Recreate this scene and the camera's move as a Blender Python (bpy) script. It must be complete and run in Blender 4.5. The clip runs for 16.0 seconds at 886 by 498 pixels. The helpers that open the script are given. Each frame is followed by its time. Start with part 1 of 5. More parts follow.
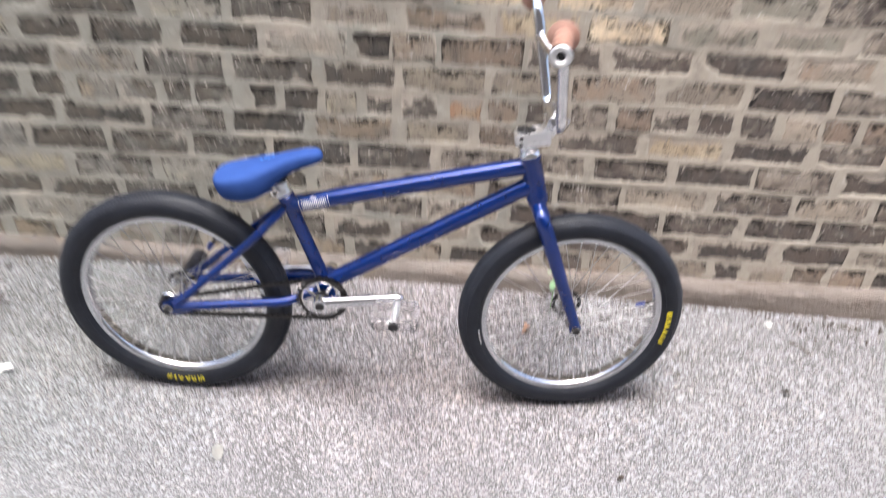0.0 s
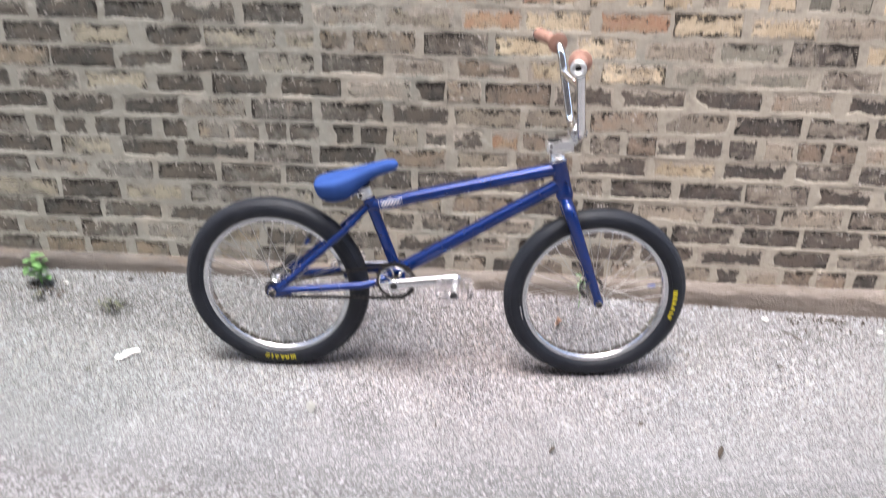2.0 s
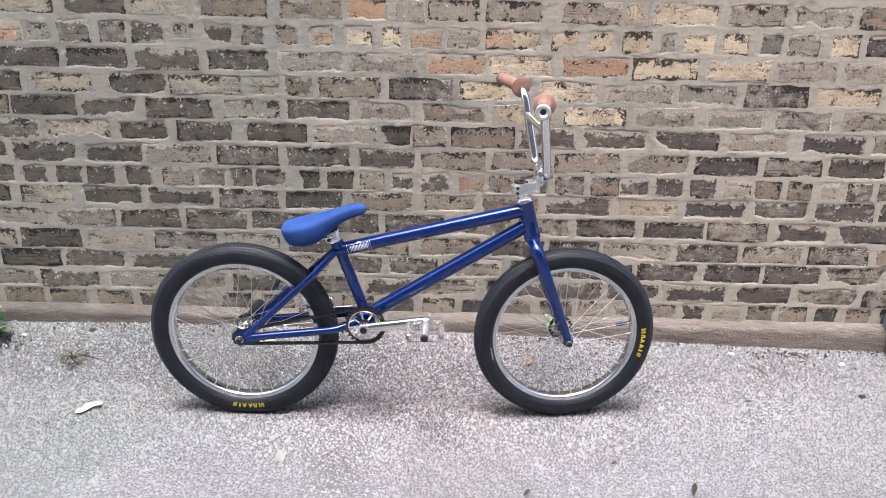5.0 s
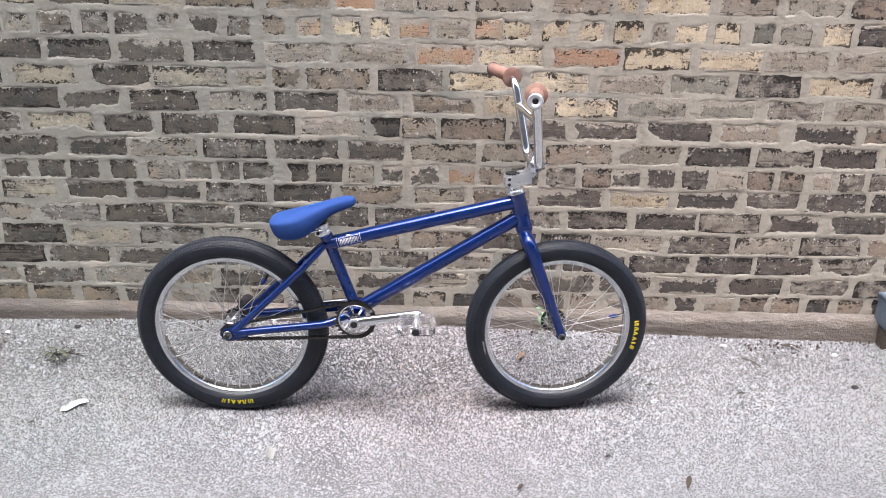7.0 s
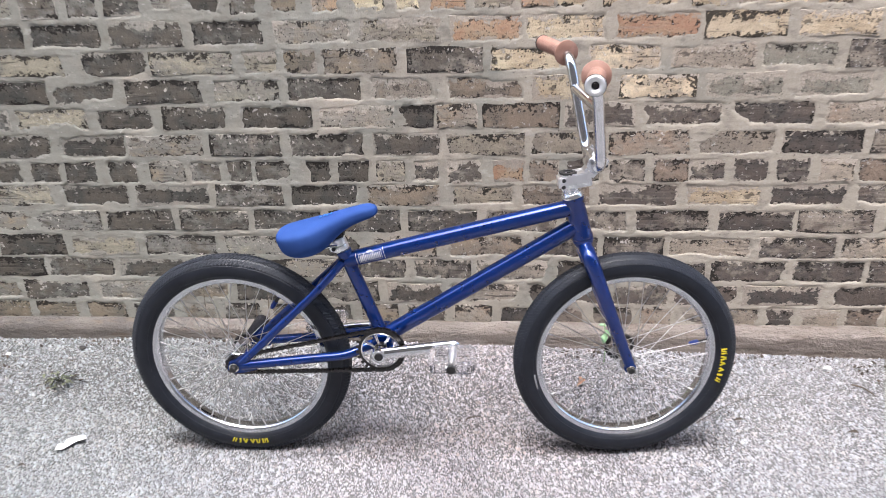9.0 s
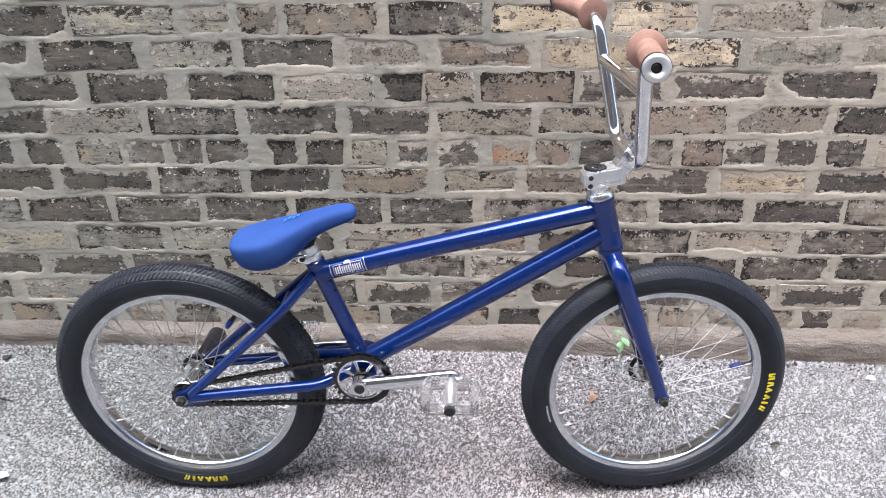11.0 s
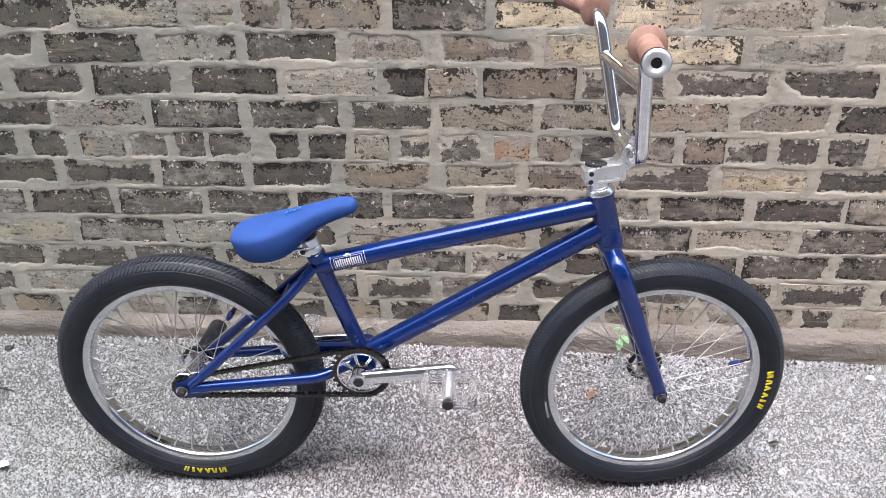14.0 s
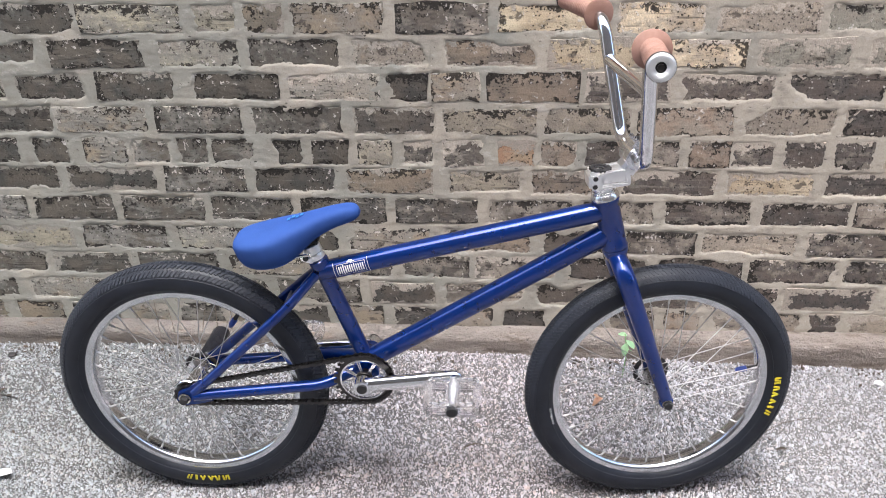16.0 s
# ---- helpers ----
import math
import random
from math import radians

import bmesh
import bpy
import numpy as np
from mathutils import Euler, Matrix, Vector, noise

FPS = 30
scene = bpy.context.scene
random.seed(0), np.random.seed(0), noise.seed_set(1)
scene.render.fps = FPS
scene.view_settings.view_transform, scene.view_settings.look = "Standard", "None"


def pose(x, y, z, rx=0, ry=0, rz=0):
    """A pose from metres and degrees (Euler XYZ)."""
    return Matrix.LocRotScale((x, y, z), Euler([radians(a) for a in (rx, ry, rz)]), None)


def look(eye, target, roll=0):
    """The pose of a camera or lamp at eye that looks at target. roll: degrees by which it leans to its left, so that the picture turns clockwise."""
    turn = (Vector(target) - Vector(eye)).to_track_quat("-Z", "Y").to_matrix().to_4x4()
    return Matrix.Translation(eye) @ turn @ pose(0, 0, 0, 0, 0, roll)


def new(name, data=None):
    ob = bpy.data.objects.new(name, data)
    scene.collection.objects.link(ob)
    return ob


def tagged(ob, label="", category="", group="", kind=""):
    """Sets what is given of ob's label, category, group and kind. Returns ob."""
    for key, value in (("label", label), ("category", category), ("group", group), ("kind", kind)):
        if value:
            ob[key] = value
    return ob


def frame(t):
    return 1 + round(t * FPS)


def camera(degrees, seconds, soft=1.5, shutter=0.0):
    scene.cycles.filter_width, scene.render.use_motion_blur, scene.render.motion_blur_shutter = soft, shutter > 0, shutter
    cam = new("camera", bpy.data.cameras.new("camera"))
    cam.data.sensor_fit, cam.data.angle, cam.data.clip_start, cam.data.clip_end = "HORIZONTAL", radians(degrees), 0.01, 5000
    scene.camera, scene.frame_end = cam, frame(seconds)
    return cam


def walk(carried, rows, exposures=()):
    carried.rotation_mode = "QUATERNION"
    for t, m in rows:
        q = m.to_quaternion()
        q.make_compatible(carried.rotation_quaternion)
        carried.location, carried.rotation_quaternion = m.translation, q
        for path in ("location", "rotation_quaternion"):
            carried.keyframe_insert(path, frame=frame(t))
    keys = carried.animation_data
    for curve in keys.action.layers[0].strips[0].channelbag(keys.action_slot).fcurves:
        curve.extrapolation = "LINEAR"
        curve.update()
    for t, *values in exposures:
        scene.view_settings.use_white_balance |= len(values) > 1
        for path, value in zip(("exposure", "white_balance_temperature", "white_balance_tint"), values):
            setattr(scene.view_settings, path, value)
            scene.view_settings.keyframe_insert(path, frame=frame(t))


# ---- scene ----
cam = camera(60.5, 16.0, soft=0.9, shutter=0.9)
PATH = [
    (0, (0.187, -1.799, 1.276), (0.15, -0.097, 0.225), 3.0),
    (0.1, (0.209, -1.864, 1.253), (0.144, -0.064, 0.255), 2.3),
    (0.2, (0.231, -1.919, 1.244), (0.155, -0.119, 0.301), 1.6),
    (0.3, (0.256, -1.970, 1.245), (0.167, -0.170, 0.323), 2.4),
    (0.5, (0.277, -2.032, 1.232), (0.149, -0.265, 0.305), -0.1),
    (0.7, (0.285, -2.103, 1.231), (0.139, -0.303, 0.357), 0.0),
    (0.8, (0.288, -2.126, 1.251), (0.119, -0.326, 0.411), -0.4),
    (1, (0.273, -2.167, 1.244), (0.098, -0.354, 0.42), -0.1),
    (1.2, (0.256, -2.211, 1.243), (0.110, -0.411, 0.442), -0.2),
    (1.5, (0.19, -2.266, 1.243), (0.06, -0.465, 0.384), -0.0),
    (1.7, (0.184, -2.279, 1.235), (0.071, -0.479, 0.324), 1.2),
    (2, (0.156, -2.305, 1.242), (0.032, -0.486, 0.419), 1.1),
    (2.2, (0.163, -2.316, 1.241), (0.026, -0.516, 0.473), 0.3),
    (2.5, (0.149, -2.303, 1.246), (0.042, -0.465, 0.464), 0.3),
    (3, (0.147, -2.297, 1.248), (0.04, -0.441, 0.511), -0.3),
    (3.5, (0.149, -2.307, 1.243), (0.04, -0.438, 0.539), -0.1),
    (4, (0.147, -2.307, 1.244), (0.069, -0.441, 0.528), 0.5),
    (6.5, (0.141, -2.301, 1.233), (0.128, -0.436, 0.511), 0.9),
    (7, (0.138, -2.285, 1.227), (0.133, -0.423, 0.497), 1.0),
    (7.5, (0.134, -2.27, 1.225), (0.144, -0.401, 0.513), 1.5),
    (8, (0.155, -2.187, 1.214), (0.165, -0.33, 0.474), 0.8),
    (8.2, (0.178, -2.126, 1.204), (0.168, -0.326, 0.489), 0.5),
    (8.5, (0.211, -2.025, 1.211), (0.073, -0.192, 0.422), -1.7),
    (8.7, (0.201, -1.986, 1.2), (0.032, -0.154, 0.416), -1.8),
    (10.8, (0.108, -1.585, 1.16), (0.035, 0.19, 0.242), -0.7),
    (11, (0.11, -1.594, 1.163), (0.025, 0.18, 0.244), -0.9),
    (11.5, (0.113, -1.602, 1.161), (0.01, 0.173, 0.246), -0.9),
    (12, (0.112, -1.61, 1.162), (0.02, 0.171, 0.259), -1.0),
    (12.5, (0.113, -1.61, 1.16), (0.01, 0.172, 0.259), -0.7),
    (13, (0.113, -1.61, 1.158), (0.014, 0.169, 0.248), -0.3),
    (13.5, (0.115, -1.607, 1.158), (0.022, 0.17, 0.246), -0.2),
    (14, (0.116, -1.601, 1.158), (0.022, 0.171, 0.236), -0.4),
    (14.5, (0.118, -1.597, 1.157), (0.028, 0.178, 0.239), -0.8),
    (15, (0.119, -1.593, 1.156), (0.028, 0.179, 0.233), -0.8),
    (15.5, (0.118, -1.591, 1.158), (0.02, 0.18, 0.234), -1.0),
    (16, (0.118, -1.59, 1.158), (0.011, 0.186, 0.243), -0.8),
]
EXPOSURES = [(0, 2.34, 6500, 10), (0.5, 2.34, 6500, 10), (1.0, 2.27, 6500, 10), (1.5, 2.34, 6500, 10), (2.0, 2.34, 6500, 10), (2.5, 2.25, 6470, 10), (3.0, 2.25, 6430, 10), (6.5, 2.25, 6320, 10), (7.5, 2.25, 6310, 10), (8.2, 2.31, 6310, 10), (8.7, 2.31, 6300, 10), (10.8, 2.28, 6150, 9), (12, 2.25, 6180, 9), (13.5, 2.25, 6230, 9), (16, 2.25, 6320, 9)]
walk(cam, [(t, look(eye, target, roll)) for t, eye, target, roll in PATH], EXPOSURES)

# ---- world and light ----
world = bpy.data.worlds.new("sky")
scene.world = world
world.use_nodes = True
wn = world.node_tree.nodes
sky = wn.new("ShaderNodeTexSky")
sky.sky_type = "NISHITA"
sky.sun_disc = False
sky.sun_elevation, sky.sun_rotation = radians(72), radians(197)
sky.air_density, sky.dust_density, sky.ozone_density = 1.0, 4.5, 2.2
wn["Background"].inputs[1].default_value = 0.15
haze = wn.new("ShaderNodeHueSaturation")
haze.inputs["Saturation"].default_value = 1.0
world.node_tree.links.new(sky.outputs[0], haze.inputs["Color"])
world.node_tree.links.new(haze.outputs[0], wn["Background"].inputs[0])
sun = new("sun", bpy.data.lights.new("sun", "SUN"))
sun.data.energy, sun.data.angle, sun.data.color = 0.8, radians(18), (0.935, 0.975, 1.0)
sun.matrix_world = look((-0.4, -0.3, 6.0), (0, 0, 0))

# ---- materials ----


class Mat:
    """A node material with short calls."""

    def __init__(self, name, color=(0.5, 0.5, 0.5), rough=0.6, metal=0.0, coat=0.0, spec=0.5):
        self.m = bpy.data.materials.new(name)
        self.m.use_nodes = True
        self.t = self.m.node_tree
        self.b = self.t.nodes["Principled BSDF"]
        self.set("Base Color", (*color, 1)), self.set("Roughness", rough), self.set("Metallic", metal)
        self.set("Coat Weight", coat), self.set("Specular IOR Level", spec)

    def set(self, key, value):
        self.b.inputs[key].default_value = value

    def node(self, kind, **inputs):
        n = self.t.nodes.new("ShaderNode" + kind)
        for key, value in inputs.items():
            key = key.replace("_", " ")
            if hasattr(value, "node"):
                self.t.links.new(value, n.inputs[key])
            else:
                n.inputs[key].default_value = value
        return n

    def link(self, a, b):
        self.t.links.new(a, b)

    def coords(self, scale=(1, 1, 1), kind="Object"):
        tc = self.node("TexCoord")
        mp = self.node("Mapping", Vector=tc.outputs[kind])
        mp.inputs["Scale"].default_value = scale
        return mp.outputs[0]

    def noise(self, scale, detail=4, rough=0.55, vec=None, stretch=(1, 1, 1), kind="Object"):
        return self.node("TexNoise", Scale=scale, Detail=detail, Roughness=rough, Vector=vec or self.coords(stretch, kind)).outputs["Fac"]

    def ramp(self, fac, stops):
        r = self.node("ValToRGB", Fac=fac)
        e = r.color_ramp.elements
        while len(e) < len(stops):
            e.new(0.5)
        for el, (p, c) in zip(e, stops):
            el.position, el.color = p, (*c, 1) if isinstance(c, tuple) else (c, c, c, 1)
        return r.outputs[0]

    def mix(self, fac, a, b, blend="MIX"):
        n = self.t.nodes.new("ShaderNodeMix")
        n.data_type, n.blend_type = "RGBA", blend
        for slot, v in ((0, fac), (6, a), (7, b)):
            if hasattr(v, "node"):
                self.t.links.new(v, n.inputs[slot])
            else:
                n.inputs[slot].default_value = (*v, 1) if isinstance(v, tuple) else v
        return n.outputs[2]

    def math(self, op, a, b=0.0):
        n = self.t.nodes.new("ShaderNodeMath")
        n.operation = op
        for k, v in enumerate((a, b)):
            if hasattr(v, "node"):
                self.t.links.new(v, n.inputs[k])
            else:
                n.inputs[k].default_value = v
        return n.outputs[0]

    def color(self, out):
        self.link(out, self.b.inputs["Base Color"])

    def rough(self, out):
        self.link(out, self.b.inputs["Roughness"])

    def bump(self, height, strength=0.5, dist=0.002):
        n = self.node("Bump", Height=height, Strength=strength, Distance=dist)
        self.link(n.outputs[0], self.b.inputs["Normal"])


def brick_material(name, base, second, film, pits, smeared=0.0):
    """Old common brick: two clay colours, a dusty film, burnt streaks, open pits, black crusts with painted edge shade
    and mortar dragged over the edges.
    """
    m = Mat(name, base, 0.92, spec=0.2)
    rnd = m.node("ObjectInfo").outputs["Random"]
    tc = m.node("TexCoord")
    shift = m.node("VectorMath", Vector=tc.outputs["Object"])
    cx = m.node("CombineXYZ", X=m.math("MULTIPLY", rnd, 37.0), Y=m.math("MULTIPLY", rnd, 11.0), Z=m.math("MULTIPLY", rnd, 23.0))
    m.link(cx.outputs[0], shift.inputs[1])
    vec = shift.outputs[0]
    flat = m.node("Mapping", Vector=vec)
    flat.inputs["Scale"].default_value = (0.80, 1, 1.12)
    streak = m.node("TexNoise", Vector=flat.outputs[0], Scale=46, Detail=5, Roughness=0.6).outputs["Fac"]
    patch = m.node("TexNoise", Vector=vec, Scale=15, Detail=4, Roughness=0.6).outputs["Fac"]
    chip = m.node("TexNoise", Vector=vec, Scale=105, Detail=4, Roughness=0.62).outputs["Fac"]
    fine = m.node("TexNoise", Vector=vec, Scale=380, Detail=2, Roughness=0.6).outputs["Fac"]
    col = m.mix(m.ramp(patch, [(0.40, 0.0), (0.60, 1.0)]), base, second)
    along = m.node("SeparateXYZ", Vector=m.node("NewGeometry").outputs["Position"]).outputs["X"]
    sandy = m.ramp(m.math("ADD", m.math("MULTIPLY", along, 0.3), patch), [(0.35, 0.0), (0.65, 1.0)])
    # slightly darker and greener towards -x
    end_tint = m.ramp(m.math("ADD", m.math("MULTIPLY", along, 0.5), m.math("MULTIPLY", patch, 0.4)), [(0.0, (0.915, 0.985, 0.95)), (0.42, (1.0, 0.985, 0.985))])
    col = m.mix(1.0, col, end_tint, "MULTIPLY")
    dusty = m.mix(sandy, (0.225, 0.220, 0.196), (0.335, 0.290, 0.236))
    dust = m.math("ADD", m.math("MULTIPLY", streak, 0.5), m.math("MULTIPLY", patch, 0.5))
    dust = m.math("ADD", dust, m.math("MULTIPLY", m.math("SUBTRACT", rnd, 0.5), 0.22))
    col = m.mix(m.ramp(dust, [(film, 0.0), (film + 0.06, 0.5), (film + 0.14, 0.85)]), col, dusty)
    col = m.mix(m.ramp(streak, [(0.34, 0.75), (0.40, 0.0)]), col, (0.062, 0.054, 0.049))
    thin = m.node("Mapping", Vector=vec)
    thin.inputs["Scale"].default_value = (0.11, 1, 2.0)
    layer = m.node("TexNoise", Vector=thin.outputs[0], Scale=62, Detail=3, Roughness=0.55).outputs["Fac"]
    here = m.ramp(m.node("TexNoise", Vector=vec, Scale=9, Detail=2, Roughness=0.5).outputs["Fac"], [(0.46, 0.0), (0.56, 1.0)])
    col = m.mix(m.math("MULTIPLY", m.ramp(layer, [(0.60, 0.0), (0.66, 0.30)]), here), col, (0.40, 0.365, 0.32))
    col = m.mix(m.math("MULTIPLY", m.ramp(layer, [(0.34, 0.7), (0.39, 0.0)]), here), col, (0.045, 0.039, 0.035))
    pit = m.node("TexVoronoi", Vector=vec, Scale=125).outputs["Distance"]
    hole = m.math("MULTIPLY", m.ramp(pit, [(0.17, 1.0), (0.25, 0.0)]), m.ramp(patch, [(0.46, 0.0), (0.53, pits)]))
    col = m.mix(hole, col, (0.022, 0.019, 0.017))
    col = m.mix(m.ramp(chip, [(0.30, 0.85), (0.33, 0.0)]), col, (0.035, 0.030, 0.027))
    # crusts along the arrises, the upper with painted mortar-lip shade, and mortar dragged over them
    box = m.node("SeparateXYZ", Vector=tc.outputs["Generated"])
    top = m.math("MULTIPLY", m.math("SUBTRACT", 1.0, box.outputs["Z"]), 0.042)
    ez = m.math("MINIMUM", m.math("MULTIPLY", box.outputs["Z"], 0.075), top)
    ex = m.math("MULTIPLY", m.math("MINIMUM", box.outputs["X"], m.math("SUBTRACT", 1.0, box.outputs["X"])), 0.17)
    edge = m.math("MULTIPLY", m.math("MINIMUM", ex, ez), 15.0)
    crust_shade = m.math("ADD", m.math("MULTIPLY", chip, 0.7), m.math("MULTIPLY", m.math("SUBTRACT", 0.23, edge), 0.75))
    some = m.node("TexNoise", Vector=vec, Scale=24, Detail=2, Roughness=0.5).outputs["Fac"]
    crust_shade = m.math("ADD", crust_shade, m.math("MULTIPLY", m.math("SUBTRACT", some, 0.52), 0.45))
    col = m.mix(m.ramp(crust_shade, [(0.405, 0.0), (0.44, 0.92)]), col, (0.019, 0.017, 0.015))
    over = m.math("ADD", m.math("MULTIPLY", streak, 0.4), m.math("MULTIPLY", patch, 0.6))
    over = m.math("SUBTRACT", m.math("ADD", over, m.math("MULTIPLY", m.math("SUBTRACT", chip, 0.5), 0.55)), edge)
    over = m.math("ADD", over, m.math("MULTIPLY", m.math("SUBTRACT", m.math("FRACT", m.math("MULTIPLY", rnd, 17.3)), 0.55), 0.26))
    fleck = m.math("ADD", chip, m.math("MULTIPLY", m.math("SUBTRACT", 0.12, edge), 0.28))
    fleck = m.math("ADD", fleck, m.math("MULTIPLY", m.math("SUBTRACT", 0.5, some), 0.30))
    col = m.mix(m.ramp(fleck, [(0.606, 0.0), (0.632, 0.85)]), col, (0.60, 0.555, 0.505))
    rim_line = m.math("MULTIPLY", m.ramp(over, [(0.37 - smeared, 0.0), (0.42 - smeared, 1.0), (0.45 - smeared, 0.0)]), m.ramp(chip, [(0.50, 0.0), (0.58, 0.7)]))
    col = m.mix(rim_line, col, (0.03, 0.026, 0.023))
    over = m.ramp(over, [(0.44 - smeared, 0.0), (0.46 - smeared, 0.92)])
    pale = m.mix(sandy, (0.325, 0.308, 0.268), (0.46, 0.402, 0.338))
    col = m.mix(over, col, pale)
    col = m.mix(m.ramp(fine, [(0.34, 0.22), (0.52, 0.0)]), col, (0.06, 0.052, 0.046))
    bright = m.node("HueSaturation", Color=col, Value=m.math("ADD", 0.82, m.math("MULTIPLY", rnd, 0.40)))
    m.color(bright.outputs[0])
    h = m.math("ADD", m.math("MULTIPLY", streak, 0.5), m.math("MULTIPLY", chip, 0.7))
    h = m.math("ADD", h, m.math("ADD", m.math("MULTIPLY", fine, 0.16), m.math("MULTIPLY", layer, 0.15)))
    m.bump(m.math("SUBTRACT", h, m.math("MULTIPLY", hole, 0.8)), 1.0, 0.0036)
    return m.m


BRICK = {
    "d": brick_material("dark_brick", (0.148, 0.123, 0.104), (0.100, 0.092, 0.085), 0.53, 0.9),
    "b": brick_material("brown_brick", (0.330, 0.258, 0.198), (0.215, 0.182, 0.152), 0.48, 0.8, 0.02),
    "t": brick_material("tan_brick", (0.43, 0.365, 0.288), (0.32, 0.280, 0.230), 0.46, 0.8, 0.05),
    "y": brick_material("cream_brick", (0.64, 0.54, 0.39), (0.54, 0.435, 0.30), 0.58, 1.0, 0.04),
    "o": brick_material("orange_brick", (0.47, 0.285, 0.19), (0.49, 0.365, 0.25), 0.54, 1.0, 0.04),
    "g": brick_material("grey_brick", (0.315, 0.298, 0.245), (0.235, 0.225, 0.190), 0.46, 0.6, 0.05),
}


def mortar_material():
    m = Mat("mortar", (0.42, 0.39, 0.345), 0.95, spec=0.2)
    big = m.noise(2.2, 4, 0.6)
    hue = m.noise(5.5, 3, 0.5)
    mid = m.noise(34, 5, 0.65, stretch=(0.55, 1, 1.1))
    chip = m.noise(90, 4, 0.62, stretch=(0.8, 1, 1.1))
    fine = m.noise(330, 2, 0.6)
    # darker and greenish at one end, sandier towards the other
    along = m.node("SeparateXYZ", Vector=m.node("TexCoord").outputs["Object"]).outputs["X"]
    sandy = m.math("ADD", m.math("MULTIPLY", along, 0.22), hue)
    col = m.mix(m.ramp(big, [(0.35, 0.0), (0.65, 1.0)]), (0.272, 0.268, 0.232), (0.335, 0.330, 0.288))
    col = m.mix(m.ramp(sandy, [(0.36, 0.0), (0.62, 0.9)]), col, (0.448, 0.400, 0.332))
    col = m.mix(m.ramp(mid, [(0.36, 0.55), (0.47, 0.0)]), col, (0.225, 0.207, 0.178))
    col = m.mix(m.ramp(mid, [(0.57, 0.0), (0.68, 0.50)]), col, (0.53, 0.505, 0.46))
    col = m.mix(m.ramp(chip, [(0.31, 0.85), (0.345, 0.0)]), col, (0.07, 0.06, 0.05))
    col = m.mix(m.ramp(chip, [(0.66, 0.0), (0.69, 0.7)]), col, (0.56, 0.53, 0.48))
    col = m.mix(m.ramp(fine, [(0.32, 0.22), (0.55, 0.0)]), col, (0.19, 0.17, 0.145))
    m.color(col)
    h = m.math("ADD", m.math("MULTIPLY", mid, 0.55), m.math("MULTIPLY", chip, 0.3))
    m.bump(m.math("ADD", h, m.math("MULTIPLY", fine, 0.14)), 0.8, 0.0024)
    return m.m


def far_wall_material(name, one, two, joint, soot):
    m = Mat(name, one, 0.95, spec=0.2)
    tc = m.node("TexCoord").outputs["Object"]
    sep = m.node("SeparateXYZ", Vector=tc)
    uv = m.node("CombineXYZ", X=sep.outputs["X"], Y=sep.outputs["Z"]).outputs[0]
    br = m.node("TexBrick", Vector=uv, Scale=1.0, Color1=(*one, 1), Color2=(*two, 1), Mortar=(*joint, 1))
    br.inputs["Brick Width"].default_value, br.inputs["Row Height"].default_value, br.inputs["Mortar Size"].default_value = 0.215, 0.0725, 0.009
    m.color(m.mix(m.ramp(m.noise(9, 5), [(0.3, 0.6), (0.7, 0.0)]), br.outputs["Color"], soot))
    m.bump(m.noise(40, 5), 0.5, 0.006)
    return m.m


def footing_material():
    m = Mat("cement_render", (0.3, 0.27, 0.235), 0.95, spec=0.2)
    big = m.noise(5, 4, 0.55, stretch=(0.5, 1, 2))
    mid = m.noise(34, 5, 0.6, stretch=(0.35, 1, 1.5))
    chip = m.noise(105, 4, 0.65)
    col = m.mix(m.ramp(big, [(0.35, 0.0), (0.65, 1.0)]), (0.116, 0.100, 0.089), (0.208, 0.182, 0.160))
    along = m.node("SeparateXYZ", Vector=m.node("TexCoord").outputs["Object"]).outputs["X"]
    # tone by place: darker grey-brown at the -x end, paler towards +x
    dry = m.math("ADD", m.math("MULTIPLY", along, 0.4), big)
    col = m.mix(m.ramp(dry, [(0.35, 0.0), (0.75, 0.8)]), col, (0.200, 0.170, 0.148))
    col = m.mix(m.ramp(dry, [(0.10, 0.7), (0.40, 0.0)]), col, (0.092, 0.084, 0.076))
    col = m.mix(m.ramp(mid, [(0.36, 0.8), (0.46, 0.0)]), col, (0.135, 0.108, 0.085))
    col = m.mix(m.ramp(mid, [(0.60, 0.0), (0.68, 0.55)]), col, (0.30, 0.262, 0.230))
    col = m.mix(m.ramp(chip, [(0.31, 0.9), (0.345, 0.0)]), col, (0.05, 0.04, 0.033))
    m.color(col)
    m.bump(m.math("ADD", mid, m.math("MULTIPLY", chip, 0.6)), 1.0, 0.009)
    return m.m


